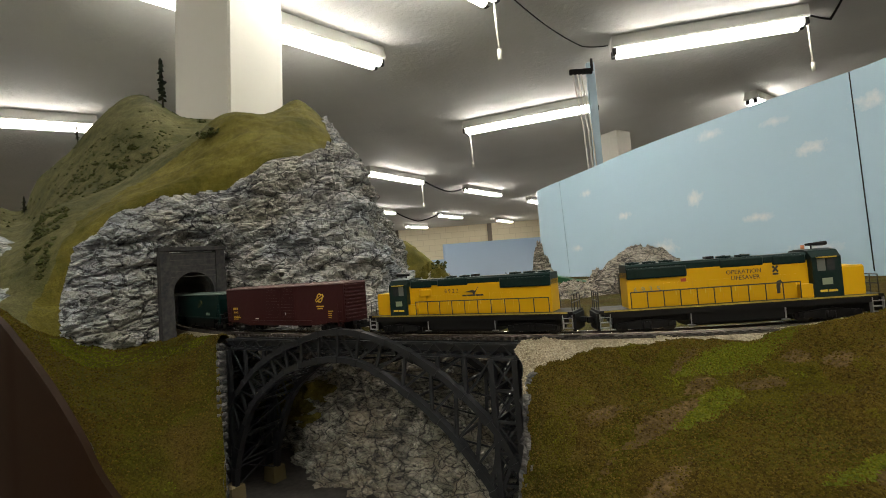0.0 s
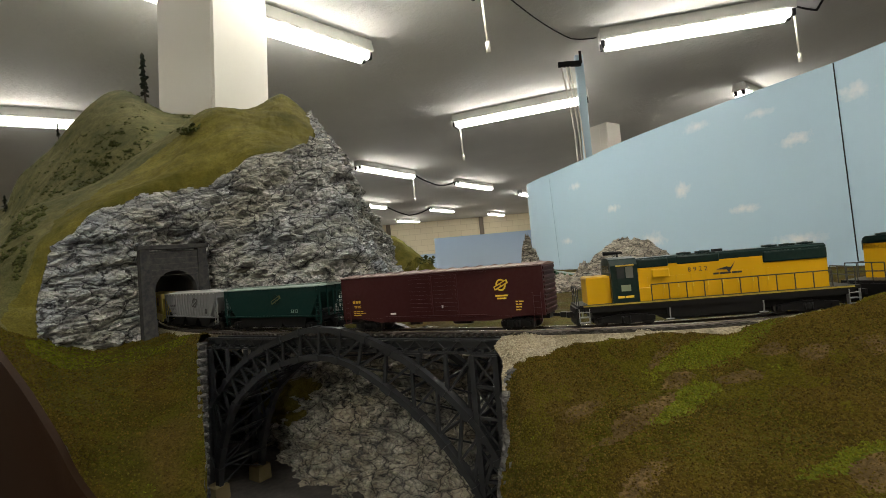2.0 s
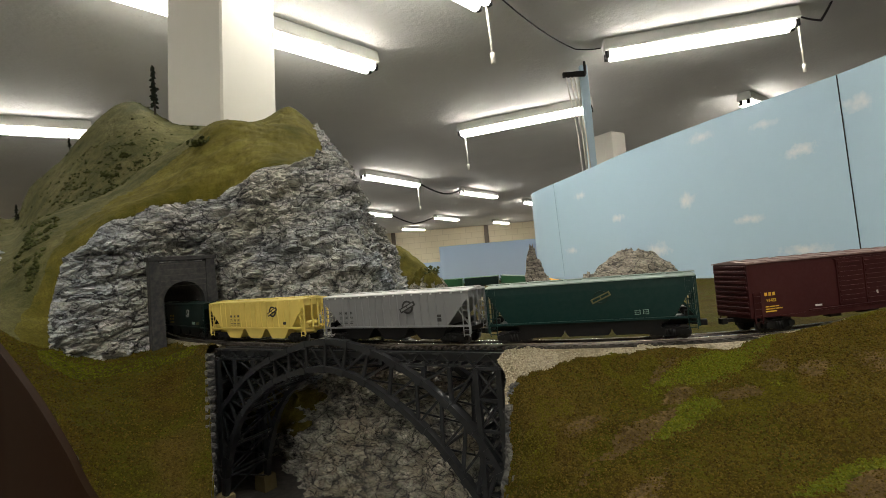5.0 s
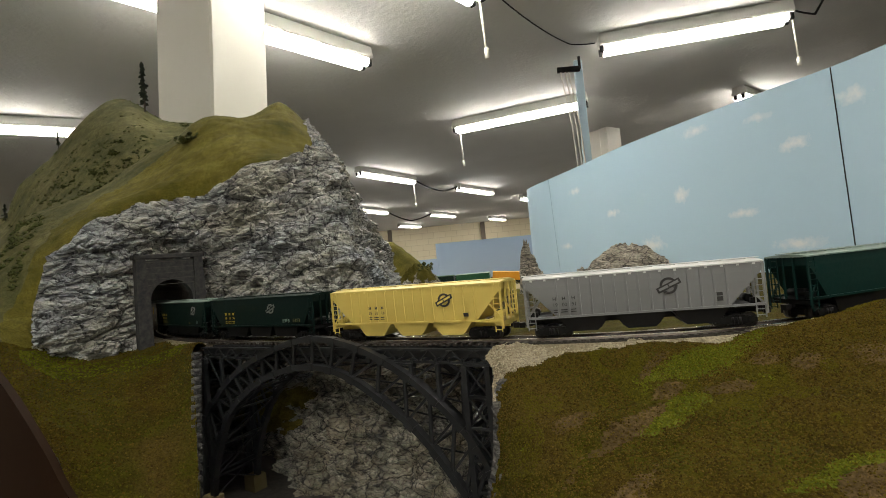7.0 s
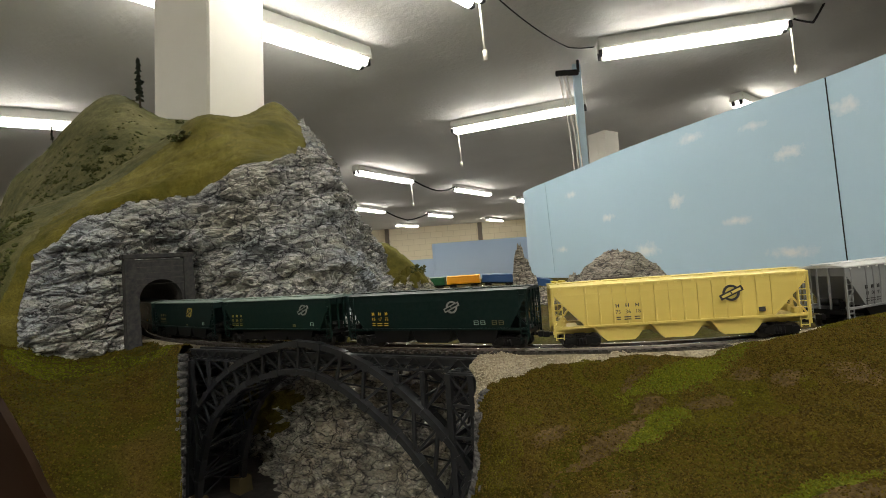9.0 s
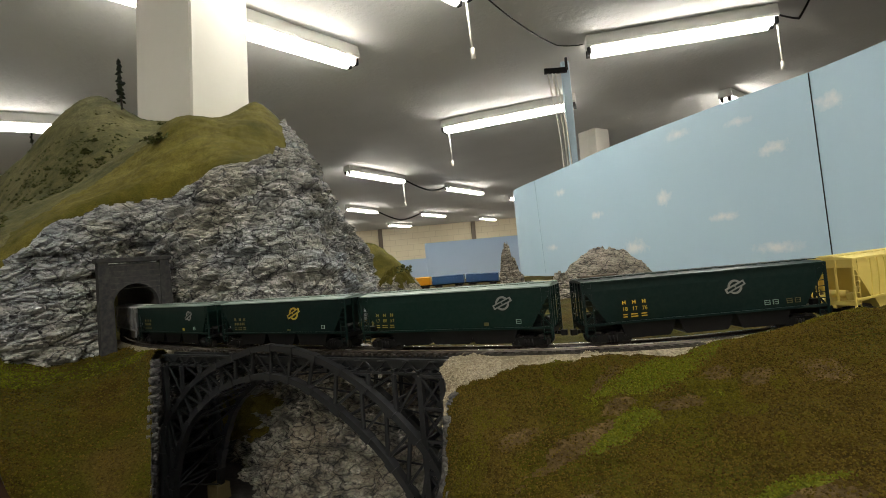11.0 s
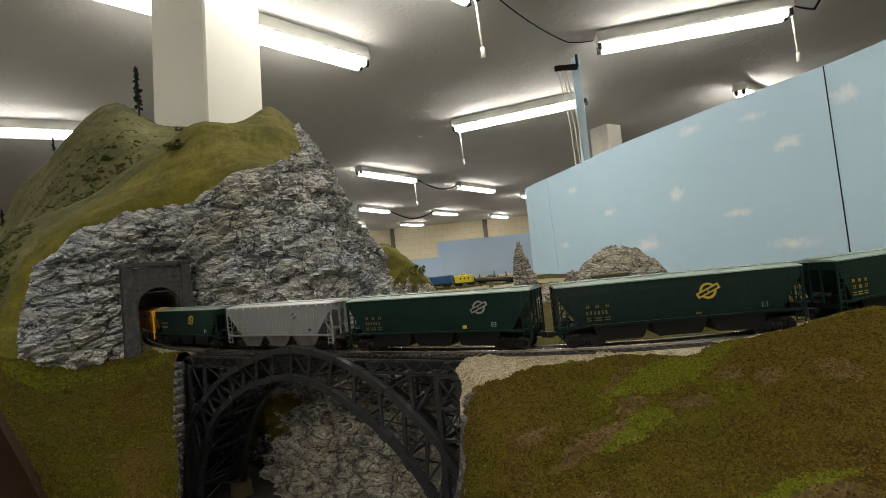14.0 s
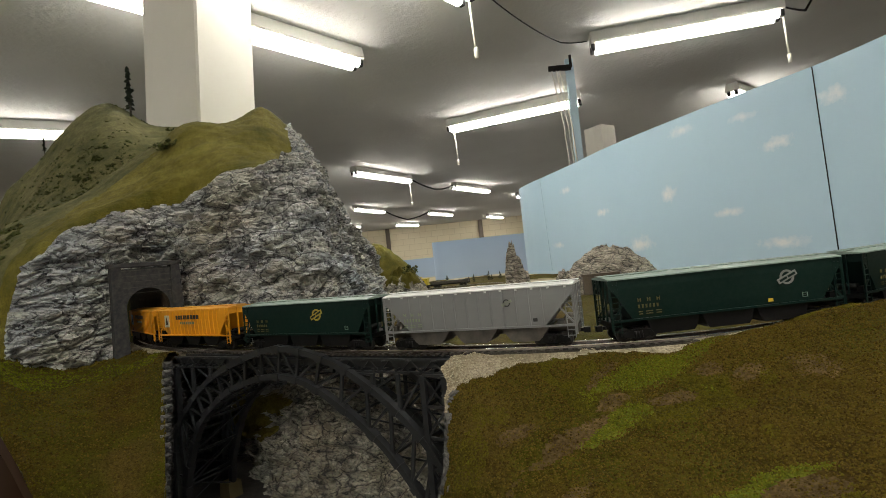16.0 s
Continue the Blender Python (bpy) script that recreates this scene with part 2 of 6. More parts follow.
PALE_YELLOW = paint("pale_yellow_paint", (0.66, 0.52, 0.13), 0.45, 0.1, 80)
ORANGE = paint("orange_yellow_paint", (0.74, 0.31, 0.004), 0.45, 0.1, 80)
GREY = paint("light_grey_paint", (0.185, 0.193, 0.20), 0.45, 0.1, 80)
MAROON = paint("maroon_paint", (0.038, 0.0088, 0.0098), 0.4, 0.06, 80)
for glossy in (GREEN, GREEN_DEEP, TEAL, LOCO_GREEN, MAROON, YELLOW):
    glossy.node_tree.nodes["Principled BSDF"].inputs["Specular IOR Level"].default_value = 0.2
LETTER_Y = paint("yellow_lettering", (0.62, 0.42, 0.03), 0.5, 0.1, 80)
LETTER_W = paint("white_lettering", (0.60, 0.62, 0.60), 0.5, 0.1, 80)
LETTER_K = paint("black_lettering", (0.02, 0.02, 0.022), 0.5, 0.1, 80)
LETTER_R = paint("red_lettering", (0.35, 0.05, 0.03), 0.5, 0.1, 80)
SILVER = paint("silver_step_edge", (0.22, 0.22, 0.215), 0.4, 0.1, 80)
GLASS_DARK = paint("dark_cab_glass", (0.03, 0.035, 0.04), 0.08, 0.1, 80, relief=0)
TUBE_MAT = glow("fluorescent_tube", (1.0, 0.95, 0.845), TUBE_GLOW)
FIXTURE = paint("white_enamel", (0.55, 0.55, 0.52), 0.4, 0.1, 10, relief=0)


def ceiling_mat():
    mt, nt, bs = shader("grey_ceiling_plaster")
    v = coords(nt)
    c = mixc(nt, noise_of(nt, v, 1.2, 4), (0.47, 0.47, 0.46), (0.62, 0.62, 0.60))
    nt.links.new(c, bs.inputs["Base Color"])
    bs.inputs["Roughness"].default_value = 0.8
    bump(nt, bs, noise_of(nt, v, 30, 6, 0.6), 0.45, 0.010)
    return mt


def block_wall_mat():
    mt, nt, bs = shader("cream_block_wall")
    v = coords(nt)
    br = nd(nt, "ShaderNodeTexBrick", Scale=1.0)
    br.inputs["Color1"].default_value, br.inputs["Color2"].default_value, br.inputs["Mortar"].default_value = (0.80, 0.72, 0.54, 1), (0.76, 0.68, 0.50, 1), (0.66, 0.58, 0.42, 1)
    br.inputs["Brick Width"].default_value, br.inputs["Row Height"].default_value, br.inputs["Mortar Size"].default_value = 0.4, 0.2, 0.008
    sep, com = nt.nodes.new("ShaderNodeSeparateXYZ"), nt.nodes.new("ShaderNodeCombineXYZ")
    nt.links.new(v, sep.inputs[0])
    nt.links.new(sep.outputs[0], com.inputs[0])
    nt.links.new(sep.outputs[2], com.inputs[1])
    nt.links.new(com.outputs[0], br.inputs["Vector"])
    nt.links.new(br.outputs["Color"], bs.inputs["Base Color"])
    bs.inputs["Roughness"].default_value = 0.7
    bump(nt, bs, br.outputs["Fac"], -0.4, 0.006)
    return mt


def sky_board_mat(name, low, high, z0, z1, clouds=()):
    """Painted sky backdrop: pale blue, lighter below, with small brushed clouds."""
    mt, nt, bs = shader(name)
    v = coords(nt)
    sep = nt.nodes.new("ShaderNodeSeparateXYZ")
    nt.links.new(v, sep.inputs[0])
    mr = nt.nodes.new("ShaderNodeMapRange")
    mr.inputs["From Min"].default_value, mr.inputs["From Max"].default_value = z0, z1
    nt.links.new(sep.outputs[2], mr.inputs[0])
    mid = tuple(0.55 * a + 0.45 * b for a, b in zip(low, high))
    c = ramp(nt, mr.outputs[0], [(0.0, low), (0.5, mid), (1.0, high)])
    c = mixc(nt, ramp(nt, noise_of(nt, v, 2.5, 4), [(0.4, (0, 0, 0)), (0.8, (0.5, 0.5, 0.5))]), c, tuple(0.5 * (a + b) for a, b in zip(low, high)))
    for cy, cz, ry, rz, amount in clouds:
        ob_ = nd(nt, "ShaderNodeMapping")
        ob_.inputs["Location"].default_value = (0, -cy / ry, -cz / rz)
        ob_.inputs["Scale"].default_value = (0, 1 / ry, 1 / rz)
        nt.links.new(v, ob_.inputs[0])
        ln = nt.nodes.new("ShaderNodeVectorMath")
        ln.operation = "LENGTH"
        nt.links.new(ob_.outputs[0], ln.inputs[0])
        ad = nt.nodes.new("ShaderNodeMath")
        ad.operation = "MULTIPLY_ADD"
        nt.links.new(noise_of(nt, v, 38, 5, 0.65), ad.inputs[0])
        ad.inputs[1].default_value = 1.1
        nt.links.new(ln.outputs["Value"], ad.inputs[2])
        f = ramp(nt, ad.outputs[0], [(0.55, (amount, amount, amount)), (1.25, (0, 0, 0))])
        c = mixc(nt, f, c, (0.58, 0.60, 0.60))
    nt.links.new(c, bs.inputs["Base Color"])
    bs.inputs["Roughness"].default_value = 0.55
    return mt


CEIL = ceiling_mat()
BLOCKS = block_wall_mat()
# Sky lighter below; the darker top also offsets the lamps' stronger light there.
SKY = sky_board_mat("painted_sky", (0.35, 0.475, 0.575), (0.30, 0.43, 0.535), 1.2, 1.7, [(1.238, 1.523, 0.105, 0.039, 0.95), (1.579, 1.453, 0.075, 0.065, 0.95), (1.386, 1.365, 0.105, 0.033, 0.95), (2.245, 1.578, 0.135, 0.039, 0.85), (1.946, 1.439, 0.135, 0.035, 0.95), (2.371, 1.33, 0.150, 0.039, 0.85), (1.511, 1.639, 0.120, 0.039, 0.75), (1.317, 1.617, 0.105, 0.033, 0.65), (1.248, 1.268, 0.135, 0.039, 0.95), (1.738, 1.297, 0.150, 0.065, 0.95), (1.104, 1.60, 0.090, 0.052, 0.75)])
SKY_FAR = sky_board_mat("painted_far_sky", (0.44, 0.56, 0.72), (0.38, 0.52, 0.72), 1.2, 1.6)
FLOOR = paint("grey_floor_tile", (0.16, 0.15, 0.14), 0.5, 0.2, 3)

# ---- room ----
RX0, RX1, RY0, RY1 = -7.0, 8.0, -4.0, 17.0


def slab(name, box, mat, label, category=""):
    return tagged(part(name, Build().box(*box), mat), label, category, kind="structure")


slab("floor", (RX0, RX1, RY0, RY1, -0.1, 0), FLOOR, "worn grey vinyl floor of the club room", "floor")
slab("ceiling", (RX0, RX1, RY0, RY1, CEILING_Z, CEILING_Z + 0.15), CEIL, "low grey stippled plaster ceiling", "ceiling")
slab("wall_north", (RX0, RX1, RY1, RY1 + 0.2, 0, CEILING_Z), BLOCKS, "cream painted concrete block wall", "wall")
slab("wall_south", (RX0, RX1, RY0 - 0.2, RY0, 0, CEILING_Z), BLOCKS, "cream painted concrete block wall", "wall")
slab("wall_west", (RX0 - 0.2, RX0, RY0, RY1, 0, CEILING_Z), BLOCKS, "cream painted concrete block wall", "wall")
slab("wall_east", (RX1, RX1 + 0.2, RY0, RY1, 0, CEILING_Z), BLOCKS, "cream painted concrete block wall", "wall")
for x in (-1.50, 1.71):
    slab("wall_pier", (x - 0.07, x + 0.07, RY1 - 0.10, RY1 - 0.003, 0, CEILING_Z - 0.003), paint("pier_brown", (0.16, 0.13, 0.10), 0.7, 0.2, 5), "narrow brown pier against the block wall", "pier")


def ceiling_light(a, b, name="fluorescent_light"):
    """A two-tube strip light between two points under the ceiling."""
    a, b = Vector((a[0], a[1], 0)), Vector((b[0], b[1], 0))
    mid, d = (a + b) / 2, b - a
    h = d.length / 2
    ob = group_of(name, "lit white fluorescent strip light on the ceiling", "ceiling light", "strip lights on the ceiling")
    ob.matrix_basis = pose(mid.x, mid.y, TUBE_Z, 0, 0, math.degrees(math.atan2(d.y, d.x)))
    hz = CEILING_Z - TUBE_Z
    body = Build().hull([[(x, -0.055, 0.024), (x, -0.060, 0.034), (x, -0.045, hz - 0.001), (x, 0.045, hz - 0.001), (x, 0.060, 0.034), (x, 0.055, 0.024)] for x in (-h, h)])
    part("housing", body, FIXTURE, ob)
    # Tubes drawn thicker than real ones; the extra width stands for their bloom.
    for y in (-0.030, 0.030):
        part("tube", Build().tube((-h + 0.03, y, 0.006), (h - 0.03, y, 0.006), 0.0255, 12), TUBE_MAT, ob, "glowing tube")
        for x in (-h + 0.012, h - 0.012):
            part("lamp_holder", Build().box(x - 0.012, x + 0.012, y - 0.014, y + 0.014, -0.014, 0.036, ch=0.003), BLACK, ob)
    return ob


def pull_cord(x, y, length):
    ob = tagged(part("pull_cord", Build().tube((x, y, TUBE_Z + 0.05), (x + 0.01, y, TUBE_Z - length), 0.006, 6).tube((x + 0.01, y, TUBE_Z - length), (x + 0.011, y, TUBE_Z - length - 0.05), 0.011, 6), CORD),
                "white pull cord hanging from a strip light", "pull cord")
    return ob


CORD = paint("white_cord", (0.6, 0.58, 0.52), 0.7, 0.1, 20, relief=0)
LIGHTS = [((-1.26, 1.85), (-0.281, 2.893)), ((1.142, 2.992), (2.175, 2.76)), ((0.297, 4.537), (1.40, 4.06)), ((-0.854, 6.127), (-0.203, 7.15)),
          ((0.476, 8.184), (1.17, 9.2)), ((-1.45, 9.80), (-0.983, 10.863)), ((0.0, 12.1), (0.6, 13.2)), ((1.75, 14.9), (2.35, 16.0)),
          ((1.93, 10.4), (2.55, 11.45)), ((-3.53, 3.04), (-2.50, 3.66)), ((0.33, 2.27), (-0.49, 1.38)), ((2.80, 4.25), (3.75, 5.0)),
          # Unseen lights added around the viewpoint to brighten the layout.
          ((-1.0, -0.8), (-0.2, -1.65)), ((0.1, 0.1), (0.9, -0.75)), ((-2.9, 1.5), (-2.1, 0.6)), ((-0.6, -2.2), (0.3, -3.0)), ((2.0, 0.4), (2.9, -0.4)),
          # Further lights added to brighten the far end of the room.
          ((3.2, 7.0), (4.0, 8.0)), ((-3.4, 7.4), (-2.8, 8.4)), ((-2.6, 13.0), (-2.0, 14.0)), ((3.6, 12.6), (4.2, 13.6)), ((-1.0, 14.6), (-0.4, 15.6)), ((5.2, 14.6), (5.8, 15.6))]
for a, b in LIGHTS:
    ceiling_light(a, b)
pull_cord(0.335, 2.28, 0.22)
pull_cord(0.345, 4.52, 0.28)
pull_cord(2.19, 2.77, 0.22)
pull_cord(-0.21, 7.13, 0.3)


def cable(points, r, label="black lamp flex slung under the ceiling"):
    """A flex through points, sagging between them."""
    bd = Build()
    pts = []
    for a, b in zip(points, points[1:]):
        a, b = Vector(a), Vector(b)
        for i in range(8):
            f = i / 8
            p = a.lerp(b, f)
            p.z -= 0.10 * (b - a).length * 4 * f * (1 - f) * 0.35
            pts.append(p)
    pts.append(Vector(points[-1]))
    d = (pts[-1] - pts[0]).normalized()
    side = d.cross(Vector((0, 0, 1))).normalized()
    up = side.cross(d)
    bd.hull([[p + (side * math.cos(k * 1.2566) + up * math.sin(k * 1.2566)) * r for k in range(5)] for p in pts], smooth=True)
    return tagged(part("lamp_flex", bd, BLACK), label, "cable")


cable([(0.37, 2.29, 2.60), (0.95, 2.95, 2.56), (1.12, 2.99, 2.57)], 0.004)
cable([(0.36, 4.52, 2.55), (0.72, 4.46, 2.50), (0.95, 4.40, 2.60)], 0.008)
cable([(2.20, 2.76, 2.56), (2.30, 2.74, 2.52), (2.36, 2.70, 2.64)], 0.008)
cable([(-0.2, 7.15, 2.56), (0.15, 7.5, 2.42), (0.47, 8.18, 2.56)], 0.012)
cable([(-0.98, 10.86, 2.56), (-0.5, 11.4, 2.36), (0.0, 12.1, 2.56)], 0.016)
tagged(part("junction_box", Build().box(0.90, 0.99, 4.36, 4.44, 2.57, CEILING_Z - 0.001, ch=0.008), FIXTURE), "small white junction box on the ceiling", "junction box")

# ---- building columns ----
def column(corner, e1, e2, a, b, lean=0.0):
    """A square column from one corner along two ways, with a shallow joint in its longer face."""
    ob = group_of("column", "cream-painted building column rising to the ceiling", "column", kind="structure")
    ob.matrix_basis = Matrix(((e1[0], e2[0], 0, corner[0]), (e1[1], e2[1], 0, corner[1]), (0, 0, 1, 0), (0, 0, 0, 1)))
    z = CEILING_Z - 0.002
    k = lambda x, y, h: (x + lean * (h - 1.85) * 0.75, y - lean * (h - 1.85) * 0.65, h)
    for x0, x1, y0, y1 in ((0, a, 0, b * 0.42), (0.010, a, b * 0.42 + 0.001, b)):
        c = 0.006
        ring = [(x0 + c, y0), (x1 - c, y0), (x1, y0 + c), (x1, y1 - c), (x1 - c, y1), (x0 + c, y1), (x0, y1 - c), (x0, y0 + c)]
        part("column_shaft", Build().hull([[k(x, y, h) for x, y in ring] for h in (0, z)]), WHITE_PAINT, ob)


column((-0.612, 1.487), (0.53, 0.848), (-0.848, 0.53), 0.209, 0.315, 0.05)
column((1.98, 5.25), (0.83, 0.56), (-0.56, 0.83), 0.24, 0.24)

# blue support board behind the backdrop, with its bracket and cords
board = group_of("support_board", "tall narrow light blue board standing behind the backdrop", "support board")
part("board", Build().box(0.905, 0.950, 2.76, 2.785, 0, 2.385, ch=0.003), BOARD_BLUE := paint("light_blue_board", (0.42, 0.56, 0.66), 0.5, 0.15, 8), board)
part("bracket", Build().box(0.80, 0.93, 2.74, 2.757, 2.315, 2.345, ch=0.003).tube((0.93, 2.75, 2.33), (0.93, 2.75, 2.40), 0.008, 8), BLACK, board, "black clamp")
for x, z1 in ((0.815, 1.75), (0.84, 1.72), (0.86, 1.78)):
    part("cord", Build().tube((x, 2.745, 2.345), (x + 0.04, 2.75, 2.0), 0.004, 5).tube((x + 0.04, 2.75, 2.0), (x + 0.05, 2.755, z1), 0.004, 5), CORD, board, "loose pale cord")

# ---- the track's line ----
KNOTS = [(-2.6, 0.0), (-0.9, 0.0), (-0.6, 0.6), (-0.45, 1.2), (-0.2, 1.15), (-0.08, 0.3), (0, -0.15), (0.15, 1.113), (0.3, 2.654), (0.45, 2.663), (0.52, 2.0), (0.6, 0.0), (0.75, -1.5), (1.0, -1.0), (1.15, 0.0), (2.6, 0.0)]
STEP = 0.004
S_GRID = np.arange(-2.6, 2.6, STEP)
_mid = int(np.argmin(abs(S_GRID)))
_turn = np.cumsum(np.interp(S_GRID, [k[0] for k in KNOTS], [k[1] for k in KNOTS])) * STEP
HEAD = _turn - _turn[_mid] - 0.5619
_x, _y = np.cumsum(np.cos(HEAD)) * STEP, np.cumsum(np.sin(HEAD)) * STEP
LINE = np.stack([_x - _x[_mid] - 0.0794, _y - _y[_mid] + 0.5094], 1)
RAIL_Z = 1.2365


def on_track(s, off=0.0):
    """The place at s along the track, off metres to its left, and the heading in degrees."""
    x, y, h = (float(np.interp(s, S_GRID, c)) for c in (LINE[:, 0], LINE[:, 1], HEAD))
    return Vector((x - off * math.sin(h), y + off * math.cos(h), RAIL_Z)), math.degrees(h)


# ---- mountain ----
FOOT = [(-0.805, 0.752, 1.320), (-0.585, 0.602, 1.284), (-0.470, 0.533, 1.258), (-0.458, 0.563, 1.246), (-0.451, 0.604, 1.228), (-0.436, 0.659, 1.220), (-0.401, 0.699, 1.224), (-0.389, 0.769, 1.216), (-0.309, 0.744, 1.210), (-0.233, 0.694, 1.212), (-0.177, 0.664, 1.212), (-0.128, 0.644, 1.211), (-0.076, 0.704, 1.201), (-0.030, 0.853, 1.214), (-0.018, 1.203, 1.232)]
LEDGE = [(-0.909, 0.850, 1.371), (-0.678, 0.701, 1.329), (-0.552, 0.622, 1.308), (-0.513, 0.622, 1.305), (-0.478, 0.632, 1.301), (-0.446, 0.670, 1.297), (-0.406, 0.707, 1.291), (-0.389, 0.777, 1.286), (-0.314, 0.757, 1.281), (-0.234, 0.712, 1.277), (-0.170, 0.682, 1.274), (-0.113, 0.672, 1.270), (-0.072, 0.762, 1.262), (-0.035, 0.952, 1.264), (-0.024, 1.302, 1.257)]
BROW = [(-1.008, 0.947, 1.478), (-0.818, 0.849, 1.413), (-0.650, 0.740, 1.368), (-0.550, 0.680, 1.367), (-0.488, 0.659, 1.369), (-0.446, 0.678, 1.402), (-0.397, 0.712, 1.430), (-0.364, 0.747, 1.435), (-0.304, 0.747, 1.432), (-0.245, 0.731, 1.456), (-0.175, 0.725, 1.467), (-0.140, 0.756, 1.460), (-0.112, 0.858, 1.378), (-0.092, 1.049, 1.343), (-0.079, 1.401, 1.306)]
SHOULDER = [(-1.164, 1.096, 1.543), (-0.958, 0.997, 1.479), (-0.783, 0.899, 1.413), (-0.634, 0.798, 1.424), (-0.545, 0.758, 1.430), (-0.493, 0.767, 1.450), (-0.431, 0.786, 1.472), (-0.380, 0.795, 1.496), (-0.318, 0.794, 1.518), (-0.253, 0.794, 1.522), (-0.190, 0.834, 1.516), (-0.172, 0.914, 1.525), (-0.139, 0.997, 1.426), (-0.109, 1.149, 1.361), (-0.092, 1.501, 1.311)]
CREST = [(-1.374, 1.294, 1.618), (-1.148, 1.196, 1.542), (-0.949, 1.098, 1.463), (-0.797, 0.997, 1.478), (-0.697, 0.956, 1.487), (-0.624, 0.955, 1.509), (-0.537, 0.973, 1.566), (-0.476, 0.992, 1.608), (-0.402, 0.971, 1.635), (-0.335, 0.990, 1.637), (-0.272, 1.039, 1.672), (-0.222, 1.091, 1.609), (-0.178, 1.195, 1.480), (-0.140, 1.348, 1.381), (-0.108, 1.701, 1.316)]
SADDLE = [(-1.478, 1.393, 1.658), (-1.290, 1.345, 1.588), (-1.113, 1.297, 1.500), (-0.961, 1.195, 1.541), (-0.845, 1.144, 1.578), (-0.724, 1.113, 1.595), (-0.618, 1.111, 1.632), (-0.547, 1.140, 1.658), (-0.493, 1.189, 1.695), (-0.404, 1.189, 1.688), (-0.325, 1.237, 1.728), (-0.269, 1.289, 1.665), (-0.216, 1.394, 1.510), (-0.164, 1.498, 1.390), (-0.121, 1.801, 1.318)]
BACK = [(-1.689, 1.592, 1.709), (-1.528, 1.593, 1.650), (-1.366, 1.596, 1.551), (-1.248, 1.543, 1.639), (-1.115, 1.490, 1.716), (-0.980, 1.466, 1.823), (-0.886, 1.484, 1.874), (-0.761, 1.486, 1.817), (-0.625, 1.486, 1.793), (-0.505, 1.486, 1.780), (-0.400, 1.485, 1.798), (-0.331, 1.538, 1.727), (-0.256, 1.594, 1.537), (-0.196, 1.698, 1.401), (-0.135, 1.901, 1.315)]
BACK = [(x, y, z + (0.03 if k in (2, 3) else 0.012 if k < 7 else 0.0)) for k, (x, y, z) in enumerate(BACK)]
BACK_FALL = [(x - 0.05, y + 0.14, z - 0.05) for x, y, z in BACK]
for row in (FOOT, LEDGE, BROW, SHOULDER):
    row[11:14] = [(x + 0.012, y, z) for x, y, z in row[11:14]]
for row, pull in ((FOOT, (0.014, 0.046, 0.070)), (LEDGE, (0.016, 0.044, 0.064)), (BROW, (0.012, 0.024, 0.030)), (SHOULDER, (0.004, 0.008, 0.010))):
    row[12:15] = [(x - d, y, z) for (x, y, z), d in zip(row[12:15], pull)]
REAR = [(x - 0.35, y + 0.95, z - 0.25) for x, y, z in BACK]
REAR_FOOT = [(x - 0.4, y + 1.15, 1.05) for x, y, z in BACK]
SKIRT = [(x * 0.98, y + 0.03, z - 0.12) for x, y, z in FOOT]
PORTAL = Vector((-0.3605, 0.7115, RAIL_Z))
PU, PN = Vector((0.7071, 0.7071, 0)), Vector((0.7071, -0.7071, 0))


